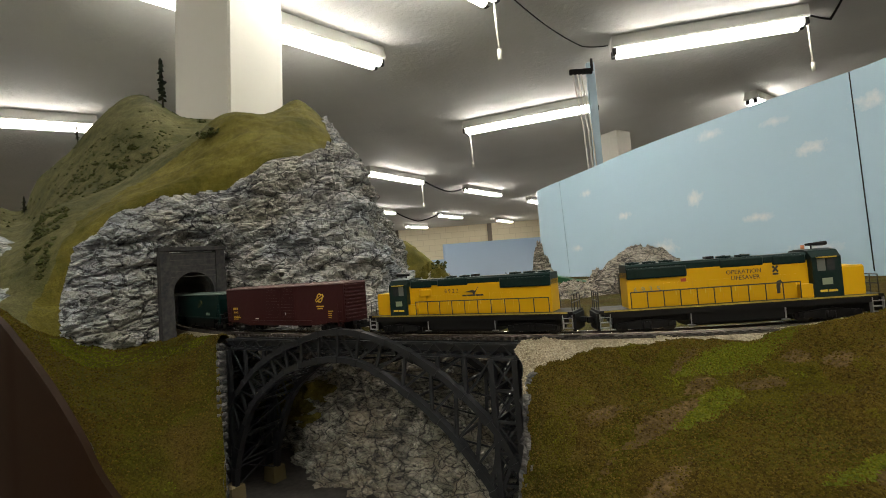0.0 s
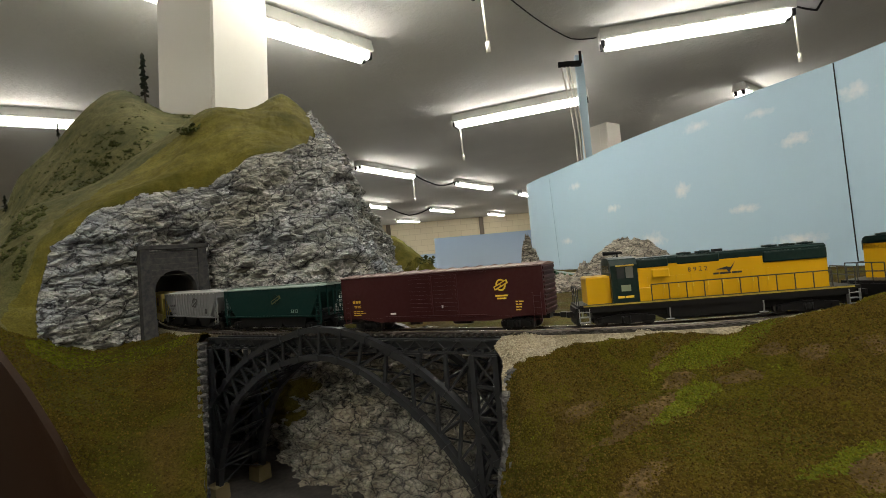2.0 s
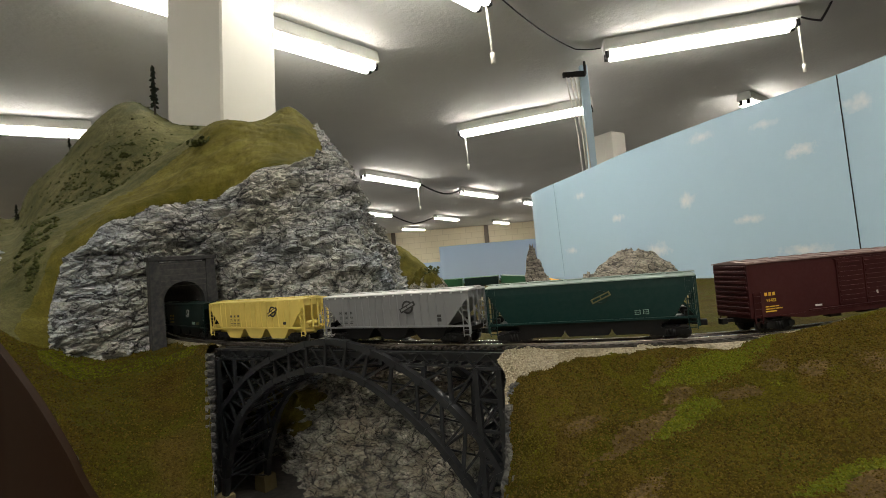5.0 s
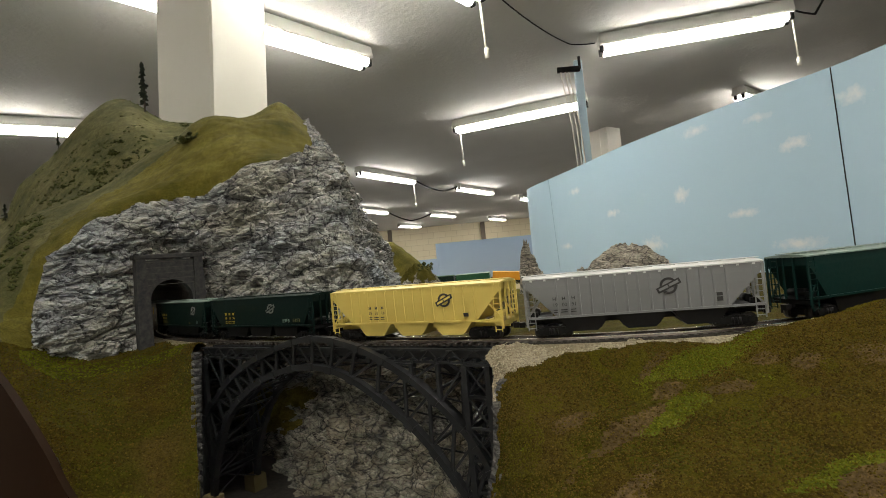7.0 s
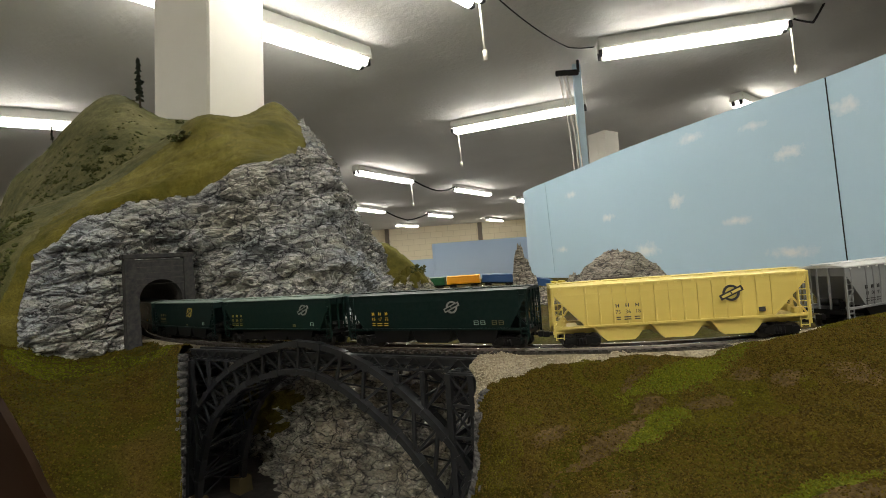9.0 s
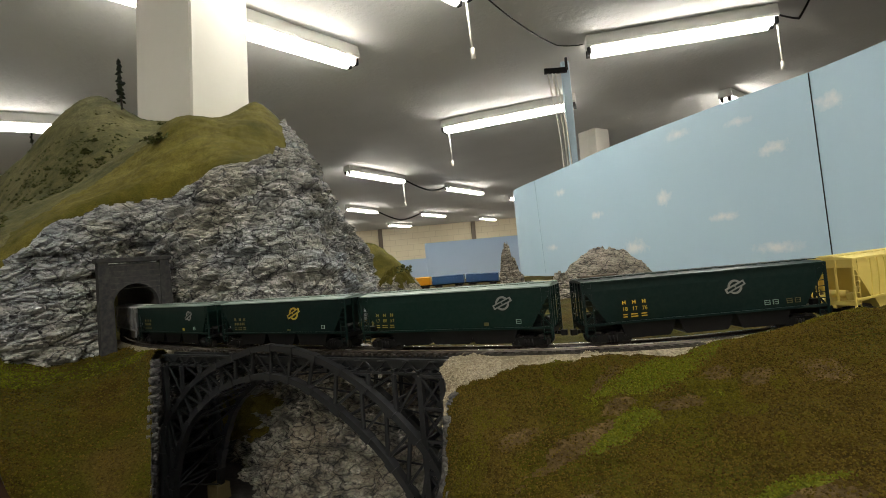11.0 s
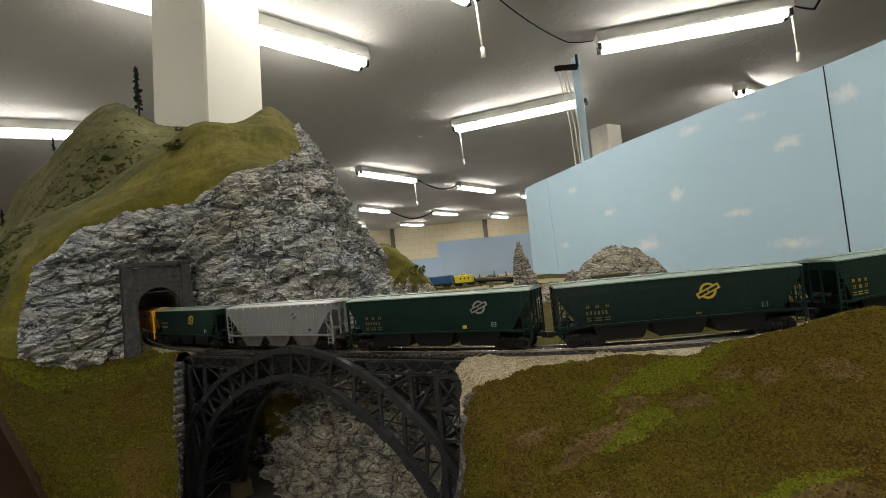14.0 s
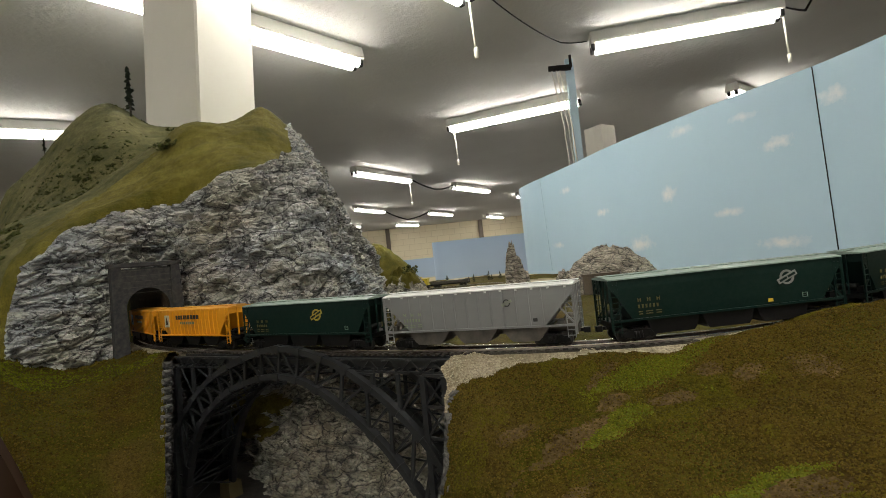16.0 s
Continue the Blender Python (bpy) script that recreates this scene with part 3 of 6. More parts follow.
def mountain():
    ob = group_of("model_mountain", "model mountain of grey plaster rock with olive grass on its top", "mountain", kind="structure")
    nu, nv = 600, 400
    low_saddle = [(x, y, z - (0.045 if 2 < k < 9 else 0.01)) for k, (x, y, z) in enumerate(SADDLE)]
    g = spline([SKIRT, FOOT, LEDGE, BROW, SHOULDER, CREST, low_saddle, BACK, BACK_FALL, REAR, REAR_FOOT], nu, nv)
    n = normals(g)
    v = np.linspace(0, 10, nv)[:, None]
    u = np.linspace(0, 14, nu)[None, :]
    border = field(g, 9.0, 4, 3.0)
    wob = 0.20 * border
    low = np.interp(u, [0, 2.2, 3.2, 4, 6, 8.5, 9.2, 10.2, 10.55, 10.85, 11.2, 14], [0.0, 0.0, 0.2, 2.9, 3.1, 3.15, 3.15, 3.4, 4.6, 6.6, 7.8, 7.8])
    rock = (v + wob < low) & (v > 0.6) | (u < 1.7 + 0.5 * border) & (u > 0.6) & (v > 1.2) & (v < 3.6 + 0.5 * border)
    soft = np.clip((low - v - wob) * 4, 0, 1) * np.clip((u - 2.6) * 2, 0, 1) + 0.6 * ((u < 1.8) & (v > 1.3) & (v < 3.4))
    # slabs: strongly stretched ridges that dip to one side, and facets
    dip = np.array([[0.93, 0.0, 0.36], [0, 1, 0], [-0.36, 0.0, 0.93]])
    gd = g @ dip.T
    crag = field(gd, 26.0, 5, 11.0, (0.6, 0.6, 2.1), True)
    chip, gap = cell_field(gd, 19.0, (0.6, 0.7, 1.8))
    chip2, gap2 = cell_field(gd, 52.0, (0.6, 0.7, 1.9))
    block = field(gd, 11.0, 3, 5.0, (0.8, 0.8, 1.5), True)
    seam = np.clip(1 - np.abs(field(gd, 17.0, 3, 31.0, (0.45, 0.5, 1.9))) * 7, 0, 1)
    g = g + n * (soft * (0.004 * crag + 0.010 * block + 0.014 * (chip - 0.5) - 0.008 * gap + 0.007 * (chip2 - 0.5) - 0.004 * gap2 - 0.006 * seam + 0.008))[..., None]
    fuzz = field(g, 60.0, 3, 7.0)
    swell = field(g, 7.0, 3, 21.0)
    g = g + n * ((1 - soft) * (0.0018 * fuzz + 0.006 * (swell - 0.2) * np.clip(v - 3, 0, 1)))[..., None]
    rel = g - np.array(PORTAL)
    a, b, c = rel @ np.array(PU), rel @ np.array(PN), rel[..., 2]
    hole = (abs(a) < 0.037) & (c < 0.105) & (c > -0.03) & (abs(b) < 0.09)
    flat = (abs(a) < 0.056) & (c < 0.125) & (c > -0.04) & (abs(b) < 0.06)
    g = g - np.array(PN) * np.where(flat & (b > -0.012), b + 0.012, 0)[..., None]
    dull = (v > 5.4 + 0.2 * border) & (u < 9) | (u < np.interp(v, [1.5, 2, 2.8, 3.9, 4.3, 4.5, 4.7, 10], [2.6, 3.0, 3.4, 4.0, 5.0, 6.2, 7.2, 7.5]) + 0.35 * border)
    kind = np.where(rock, 0, np.where(dull, 2, 1))
    cut = ~hole[:-1, :-1]
    k = kind[:-1, :-1]
    part("cliff", Build().sheet(g, keep=cut & (k == 0), smooth=False), ROCK, ob, "weathered grey layered plaster rock face")
    part("grass_cover", Build().sheet(g, mat=np.where(k == 2, 1, 0), keep=cut & (k != 0)), [GRASS_HILL, GRASS_DULL], ob, "olive static grass over the hilltops")
    return g, kind


MOUNT, MOUNT_KIND = mountain()


def terrain(name, rows, nu, nv, mat, label, amp=0.003, scale=30.0, ridged=False, kind="structure", category="terrain"):
    g = spline(rows, nu, nv)
    n = normals(g)
    g = g + n * (amp * field(g, scale, 4, 2.0, ridged=ridged))[..., None]
    tagged(part(name, Build().sheet(g), mat), label, category, kind=kind)
    return g


# left bank between the mountain's foot and the fascia
FASCIA_L = [(-0.78, 0.74, 1.345), (-0.583, 0.601, 1.311), (-0.453, 0.502, 1.278), (-0.407, 0.473, 1.253), (-0.356, 0.444, 1.216), (-0.317, 0.425, 1.175), (-0.287, 0.417, 1.128), (-0.192, 0.395, 1.03)]
BANK_TOP = [(-0.95, 0.93, 1.37), (-0.62, 0.68, 1.30), (-0.50, 0.60, 1.268), (-0.48, 0.63, 1.252), (-0.46, 0.655, 1.232), (-0.43, 0.70, 1.226), (-0.36, 0.70, 1.230), (-0.268, 0.605, 1.231)]
BANK_EDGE = [(-0.85, 0.80, 1.36), (-0.60, 0.64, 1.305), (-0.475, 0.545, 1.270), (-0.445, 0.555, 1.250), (-0.42, 0.58, 1.224), (-0.375, 0.60, 1.214), (-0.32, 0.61, 1.220), (-0.264, 0.565, 1.226)]
BANK_MID = [tuple(0.45 * a + 0.55 * b + c for a, b, c in zip(p, q, (0.004, 0.0, 0.004))) for p, q in zip(BANK_EDGE, FASCIA_L)]
LEFT_BANK = terrain("left_bank", [BANK_TOP, BANK_EDGE, BANK_MID, FASCIA_L], 150, 90, TURF, "steep bank of brown and green model turf", 0.003, 25)

# right bank from the ballast down to the fascia
RB_X = [0.053, 0.083, 0.127, 0.17, 0.21, 0.25, 0.29, 0.34, 0.42, 0.60, 1.0, 1.8, 2.6]
R_BACK = [(x, y, 1.230) for x, y in zip([0.094, 0.11, 0.145, 0.178] + RB_X[4:], [.45, .44, .42, .405, .40, .395, .395, .40, .415, .50, .60, .65, .65])]
R_EDGE = list(zip(RB_X, [.391, .375, .362, .353, .348, .346, .347, .352, .36, .42, .50, .50, .50], [1.231, 1.231, 1.230, 1.230, 1.230, 1.235, 1.241, 1.247, 1.25, 1.245, 1.24, 1.24, 1.24]))
R_A = list(zip([.053, .080, .122, .165, .21, .25, .29, .34, .42, .60, 1.0, 1.8, 2.6], [.362, .345, .335, .328, .322, .318, .318, .32, .33, .38, .42, .42, .42], [1.219, 1.219, 1.217, 1.217, 1.219, 1.227, 1.235, 1.242, 1.247, 1.245, 1.24, 1.24, 1.24]))
R_B = list(zip([.044, .072, .116, .165, .21, .25, .29, .34, .42, .60, 1.0, 1.8, 2.6], [.335, .305, .295, .288, .282, .28, .28, .28, .29, .32, .34, .34, .34], [1.170, 1.188, 1.192, 1.199, 1.205, 1.214, 1.222, 1.23, 1.235, 1.235, 1.235, 1.235, 1.235]))
R_C = list(zip([.029, .060, .110, .165, .21, .25, .29, .34, .42, .60, 1.0, 1.8, 2.6], [.315, .275, .250, .240, .235, .232, .232, .232, .24, .26, .27, .27, .27], [1.110, 1.150, 1.172, 1.182, 1.189, 1.198, 1.208, 1.216, 1.222, 1.225, 1.228, 1.228, 1.228]))
FASCIA_R = [(.026, .29, 1.05), (.053, .255, 1.10), (.105, .225, 1.145), (.165, .214, 1.166), (.21, .208, 1.176), (.25, .205, 1.186), (.29, .203, 1.196), (.34, .202, 1.205), (.42, .202, 1.212), (.60, .21, 1.218), (1.0, .22, 1.22), (1.8, .22, 1.22), (2.6, .22, 1.22)]

# worn and lush patches: centre, half length, half width, turn in degrees
BARE = [(.160, .336, .015, .0038, 30), (.157, .314, .012, .0045, 8), (.193, .309, .015, .0055, 0), (.227, .324, .009, .006, 0), (.247, .310, .010, .008, 20), (.120, .296, .040, .0055, 20), (.095, .309, .013, .005, 10),
        (.279, .297, .012, .012, 0), (.215, .228, .022, .008, 0), (.110, .262, .022, .006, 25)]
LUSH = [(.203, .336, .052, .0105, 14), (.275, .364, .065, .013, 20), (.152, .299, .027, .0080, 12), (.205, .236, .03, .005, 0)]


def in_patch(x, y, patch, slack):
    cx, cy, a, b, turn = patch
    c, w = math.cos(radians(turn)), math.sin(radians(turn))
    dx, dy = x - cx, y - cy
    return ((dx * c + dy * w) / a) ** 2 + ((dy * c - dx * w) / b) ** 2 < 1 + slack


LUSH_TURF = turf_mat("fresh_green_turf", [(0.055, 0.070, 0.006), (0.095, 0.112, 0.010), (0.125, 0.135, 0.014)], 22.0, 420.0, 0.0015)
DIRT = turf_mat("tan_brown_dirt", [(0.075, 0.050, 0.020), (0.112, 0.075, 0.031), (0.15, 0.098, 0.042)], 30.0, 420.0, 0.0012)


BARE_ROCK = []


def right_bank():
    g = spline([R_BACK, R_EDGE, R_A, R_B, R_C, FASCIA_R], 260, 150)
    g = g + normals(g) * (0.0035 * field(g, 28, 4, 2.0))[..., None]
    edge = np.interp(g[..., 0], [0.0, 0.06, 0.09, 0.13, 0.17, 0.21, 0.25, 0.30, 0.5], [0.358, 0.358, 0.362, 0.363, 0.361, 0.356, 0.357, 0.362, 0.5]) + 0.006 * field(g, 70, 3, 9.0)
    gravel = (g[..., 1] > edge) | (np.linspace(0, 12, 260)[None, :] < 0.10 + 0.16 * field(g, 90, 3, 5.0)) & (g[..., 2] > 1.205)
    ob = group_of("right_bank", "grassy brown and green model hillside below the track", "hillside", kind="structure")
    bare = np.zeros(g.shape[:2], bool)
    ragged = field(g, 60, 4, 4.4)
    for patch in BARE:
        bare |= in_patch(g[..., 0], g[..., 1], patch, 0.9 * ragged)
    lush = np.zeros(g.shape[:2], bool)
    for patch in LUSH:
        lush |= in_patch(g[..., 0], g[..., 1], patch, 0.9 * ragged)
    rock = (np.linspace(0, 12, 260)[None, :] < 0.16 + 0.30 * ragged) & (g[..., 2] <= 1.222) & (g[..., 2] > 1.10) & ~gravel
    k, b = gravel[:-1, :-1], bare[:-1, :-1]
    part("turf", Build().sheet(g, mat=np.where(rock[:-1, :-1], 2, np.where(lush[:-1, :-1] & ~b, 3, b)), keep=~k), [TURF, DIRT, ROCK_DARK, LUSH_TURF], ob)
    BARE_ROCK.append(rock)
    part("gravel", Build().sheet(g, keep=k), BALLAST, ob, "tan gravel spilling from the track bed")
    return g, gravel


RIGHT_BANK, GRAVEL = right_bank()

# gorge under the bridge
G_RIM = [(-0.194, 0.410, 1.05), (-0.258, 0.552, 1.214), (-0.272, 0.60, 1.220), (-0.31, 0.685, 1.222), (-0.24, 0.675, 1.218), (-0.16, 0.625, 1.222), (-0.08, 0.575, 1.224), (0.0, 0.53, 1.226), (0.07, 0.495, 1.227), (0.115, 0.455, 1.224), (0.090, 0.412, 1.222), (0.066, 0.376, 1.216), (0.050, 0.30, 1.12)]
G_MID = [(-0.192, 0.412, 1.045), (-0.262, 0.555, 1.15), (-0.285, 0.62, 1.14), (-0.32, 0.74, 1.14), (-0.25, 0.74, 1.14), (-0.17, 0.665, 1.15), (-0.09, 0.600, 1.15), (-0.01, 0.545, 1.15), (0.055, 0.50, 1.15), (0.105, 0.455, 1.15), (0.084, 0.41, 1.15), (0.058, 0.37, 1.15), (0.044, 0.30, 1.08)]
G_LOW = [(-0.20, 0.42, 1.03), (-0.285, 0.56, 1.03), (-0.305, 0.64, 1.03), (-0.33, 0.76, 1.03), (-0.26, 0.76, 1.03), (-0.19, 0.64, 1.03), (-0.11, 0.545, 1.03), (-0.04, 0.475, 1.03), (0.02, 0.44, 1.03), (0.078, 0.44, 1.03), (0.072, 0.40, 1.03), (0.054, 0.36, 1.03), (0.042, 0.30, 1.03)]


def gorge_wall():
    g = spline([G_RIM, G_MID, G_LOW], 320, 120)
    n = normals(g)
    chip, gap = cell_field(g, 24.0, (0.7, 0.7, 1.5))
    chip2, gap2 = cell_field(g, 80.0, (0.7, 0.7, 1.5))
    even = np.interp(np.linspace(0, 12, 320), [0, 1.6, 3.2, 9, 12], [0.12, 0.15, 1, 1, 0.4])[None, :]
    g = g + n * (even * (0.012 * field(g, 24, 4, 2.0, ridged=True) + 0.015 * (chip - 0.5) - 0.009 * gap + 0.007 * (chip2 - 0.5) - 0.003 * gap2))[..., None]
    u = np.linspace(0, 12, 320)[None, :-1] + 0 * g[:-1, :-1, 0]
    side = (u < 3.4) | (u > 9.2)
    ob = group_of("gorge_wall", "rough buff and grey plaster rock in the gorge under the bridge", "rock face", kind="structure")
    part("rock_face", Build().sheet(g, keep=~side, smooth=False), ROCK_WARM, ob)
    # Side walls toned down: their shade is put into the rock colour.
    part("side_wall", Build().sheet(g, keep=side, smooth=False), ROCK_DARK, ob, "gorge side walls, darker rock with shade in the colour")


gorge_wall()
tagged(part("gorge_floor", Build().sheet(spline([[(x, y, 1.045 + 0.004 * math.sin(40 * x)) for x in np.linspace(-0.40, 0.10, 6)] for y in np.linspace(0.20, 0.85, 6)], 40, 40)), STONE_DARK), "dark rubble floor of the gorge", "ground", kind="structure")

# plateau behind the track
PLATEAU_ROWS = [[(x, y0 + (y1 - y0) * f, 1.226 - 0.027 * min(1, max(0, (f - 0.15) * 4))) for x, y0, y1 in ((-0.32, .74, 1.5), (-0.24, .675, 1.8), (-0.16, .62, 2.2), (-0.08, .57, 2.6), (0, .525, 2.9), (0.07, .49, 3.0), (0.105, .44, 3.0), (0.16, .40, 2.8), (0.25, .395, 2.9), (0.36, .41, 2.8), (0.60, .50, 2.3), (0.85, .58, 1.5), (1.1, .60, 1.1), (2.6, .65, 1.1))] for f in (0, .15, .3, .5, .75, 1)]


def plateau():
    g = spline(PLATEAU_ROWS, 160, 120)
    g = g + normals(g) * (0.003 * field(g, 22, 4, 2.0))[..., None]
    dug = (g[..., 0] > -0.06) & (g[..., 0] < 0.63) & (g[..., 1] > 1.385) & (g[..., 1] < 2.06 - 0.26 * (g[..., 0] - 0.30).clip(0)) & ((g[..., 0] > 0.34) | (g[..., 1] < 1.95))
    tagged(part("plateau", Build().sheet(g, keep=~dug[:-1, :-1]), TURF), "flat turf and gravel ground behind the main track", "ground", kind="structure")
    tagged(part("cutting_floor", Build().box(-0.10, 0.66, 1.36, 2.10, 1.115, 1.1405), STONE_DARK), "dark floor of the cutting for the low line", "ground", kind="structure")


plateau()

# fascia and the benchwork under it
def fascia():
    line = FASCIA_L + [(-0.2, 0.37, 1.035), (-0.05, 0.315, 1.03)] + FASCIA_R
    bd = Build()
    top = spline([line, line], 240, 2)[0]
    rings = []
    for p, q in zip(top, np.gradient(top, axis=0)):
        nrm = np.array([q[1], -q[0], 0]) / max(1e-9, math.hypot(q[0], q[1]))
        f, b = p + nrm * 0.006, p
        rings.append([(f[0], f[1], 0.72), (f[0], f[1], p[2] + 0.004), (b[0], b[1], p[2] + 0.004), (b[0], b[1], 0.72)])
    bd.hull(rings)
    return tagged(part("fascia", bd, FASCIA), "dark brown painted hardboard fascia along the layout's edge", "fascia", kind="structure")


fascia()
tagged(part("benchwork", Build().box(-2.3, 2.6, 0.85, 3.3, 0.70, 1.03).box(-0.3, 2.6, 0.45, 0.85, 0.70, 1.02)
            .box(-1.8, -1.72, 2.6, 2.68, 0, 0.7).box(2.4, 2.48, 2.6, 2.68, 0, 0.7).box(2.4, 2.48, 0.5, 0.58, 0, 0.7).box(-0.25, -0.17, 0.5, 0.58, 0, 0.7), TIE), "wooden benchwork table under the layout", "benchwork", kind="structure")

# ---- backdrops ----
def backdrop(name, line, z0, z1, mat, label, thick=0.006):
    pts = spline([[(x, y, 0) for x, y in line]] * 2, 120, 2)[0]
    rings = []
    for p, q in zip(pts, np.gradient(pts, axis=0)):
        nx, ny = -q[1] / math.hypot(q[0], q[1]), q[0] / math.hypot(q[0], q[1])
        rings.append([(p[0], p[1], z0), (p[0], p[1], z1), (p[0] + nx * thick, p[1] + ny * thick, z1), (p[0] + nx * thick, p[1] + ny * thick, z0)])
    return tagged(part(name, Build().hull(rings), mat), label, "backdrop", kind="structure")


BD_LINE = [(0.80, 3.05), (0.64, 2.98), (0.585, 2.84), (0.600, 2.66), (0.645, 2.45), (0.71, 2.13), (0.765, 1.83), (0.887, 1.43), (0.991, 1.156), (1.013, 1.074), (1.03, 0.98)]
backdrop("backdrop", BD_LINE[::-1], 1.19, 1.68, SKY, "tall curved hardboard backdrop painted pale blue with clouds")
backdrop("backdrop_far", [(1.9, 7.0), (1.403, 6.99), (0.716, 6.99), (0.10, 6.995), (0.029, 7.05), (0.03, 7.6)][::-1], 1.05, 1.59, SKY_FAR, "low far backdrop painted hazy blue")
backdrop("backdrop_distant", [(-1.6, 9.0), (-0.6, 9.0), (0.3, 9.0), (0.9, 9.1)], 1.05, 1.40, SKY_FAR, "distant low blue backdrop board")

# ---- tunnel portal ----
def portal():
    ob = group_of("tunnel_portal", "grey concrete single-track tunnel portal set in the rock", "tunnel portal")
    ob.matrix_basis = Matrix(((PN.x, PU.x, 0, PORTAL.x), (PN.y, PU.y, 0, PORTAL.y), (0, 0, 1, PORTAL.z), (0, 0, 0, 1)))
    hw, spring, wide, top = 0.0275, 0.054, 0.0425, 0.110
    arc = [(-hw * math.cos(math.pi * i / 16), spring + hw * math.sin(math.pi * i / 16)) for i in range(17)]
    bd = Build()
    inner = [(-hw, -0.02)] + arc + [(hw, -0.02)]
    outer = [(-wide, -0.02)] + [(-wide + 2 * wide * i / 16, top) if 0 < i < 16 else ((-wide, top) if i == 0 else (wide, top)) for i in range(17)] + [(wide, -0.02)]
    bd.hull([[(-0.012, *p), (0.0, *p), (0.0, *q), (-0.012, *q)] for p, q in zip(inner, outer)])
    part("headwall", bd, CONCRETE, ob)
    for s in (-1, 1):
        c = s * (wide - 0.005)
        part("pilaster", Build().hull([[(-0.012, c - 0.009, -0.02), (0.006, c - 0.009, -0.02), (0.006, c + 0.009, -0.02), (-0.012, c + 0.009, -0.02)],
                                       [(-0.012, c - 0.006, top + 0.002), (0.003, c - 0.006, top + 0.002), (0.003, c + 0.006, top + 0.002), (-0.012, c + 0.006, top + 0.002)]]), CONCRETE, ob)
    part("coping", Build().box(-0.013, 0.0045, -wide - 0.004, wide + 0.004, top + 0.002, top + 0.008, ch=0.001), CONCRETE, ob)
    ring = [[(b, y * 1.0 * k, z * (0.5 + 0.5 * k)) for y, z in [(-hw, -0.02)] + arc + [(hw, -0.02)]] for b, k in ((-0.010, 1.02), (-0.06, 1.15), (-0.25, 1.3))]
    part("tunnel_lining", Build().hull(ring, caps=False, closed=False), STONE_DARK, ob, "dark inner lining")
    for z in (0.075, 0.083, 0.091, 0.099, 0.107):
        part("board_mark", Build().box(0.0002, 0.0006, -0.037, 0.037, z, z + 0.0006), STONE_DARK, ob)


portal()

# ---- track ----
def track(name, label, s0, s1, gauge=0.0165, place=on_track, tie_step=0.0068, dz=0.0):
    ob = group_of(name, label, "track", kind="structure")
    for side in (-1, 1):
        web, head = [], []
        for s in np.arange(s0, s1, 0.01):
            p, h = place(s, side * gauge / 2)
            n = Vector((-math.sin(radians(h)), math.cos(radians(h)), 0))
            web.append([p - n * 0.0011 + Vector((0, 0, -0.0021)), p + n * 0.0011 + Vector((0, 0, -0.0021)), p + n * 0.0004 + Vector((0, 0, -0.0007)), p - n * 0.0004 + Vector((0, 0, -0.0007))])
            head.append([p - n * 0.0006 + Vector((0, 0, -0.0007)), p + n * 0.0006 + Vector((0, 0, -0.0007)), p + n * 0.0005, p - n * 0.0005])
        rail = part("rail", Build().hull(web), RAIL, ob)
        part("rail_head", Build().hull(head), RAIL_TOP, rail, "polished rail head")
    me = Build().box(-0.0014, 0.0014, -0.0155, 0.0155, -0.0042, -0.0021).mesh("tie", TIE)
    for s in np.arange(s0, s1, tie_step):
        p, h = place(s)
        shared("tie", me, ob, p.x, p.y, p.z, h + random.uniform(-1, 1))
    return ob


track("main_track", "dark model railway track curving over the bridge into the tunnel", -0.62, 0.75)


BED_DARK = turf_mat("dark_track_bed", [(0.030, 0.026, 0.022), (0.050, 0.043, 0.036), (0.075, 0.064, 0.05)], 40.0, 600.0, 0.001)


def roadbed():
    """Ballast shoulder under the track, off the bridge only."""
    ob = group_of("ballast_bed", "tan gravel ballast under the track", "ballast", kind="structure")
    for s0, s1 in ((-0.46, -0.215), (0.180, 2.2)):
        rings = []
        for s in np.arange(s0, s1, 0.008):
            c, h = on_track(s)
            n = Vector((-math.sin(radians(h)), math.cos(radians(h)), 0))
            w = 0.030 + 0.004 * noise.noise((s * 40, 1, 2))
            rings.append([c - n * w + Vector((0, 0, -0.012)), c - n * 0.019 + Vector((0, 0, -0.0035)), c + n * 0.019 + Vector((0, 0, -0.0035)), c + n * 0.030 + Vector((0, 0, -0.012))])
        part("ballast_shoulder", Build().hull(rings), BALLAST, ob)
        # Middle strip in a darker colour than the shoulders.
        bed = []
        for s in np.arange(s0, min(s1, 0.8), 0.008):
            c, h = on_track(s)
            n = Vector((-math.sin(radians(h)), math.cos(radians(h)), 0))
            bed.append([c + n * y + Vector((0, 0, z)) for y, z in ((-0.0175, -0.0040), (-0.0165, -0.0029), (0.0165, -0.0029), (0.0175, -0.0040))])
        part("cinder_bed", Build().hull(bed), BED_DARK, ob, "dark strip between the ties")
    return ob


roadbed()

# ---- steel arch bridge ----
BA, BU, BN = Vector((-0.263, 0.582, 0)), Vector((0.8589, -0.5121, 0)), Vector((0.5121, 0.8589, 0))
bridge = group_of("arch_bridge", "black steel model arch bridge with latticed ribs", "bridge")
bridge.matrix_basis = Matrix(((BU.x, BN.x, 0, BA.x), (BU.y, BN.y, 0, BA.y), (0, 0, 1, 0), (0, 0, 0, 1)))
DECK = RAIL_Z - 0.0045


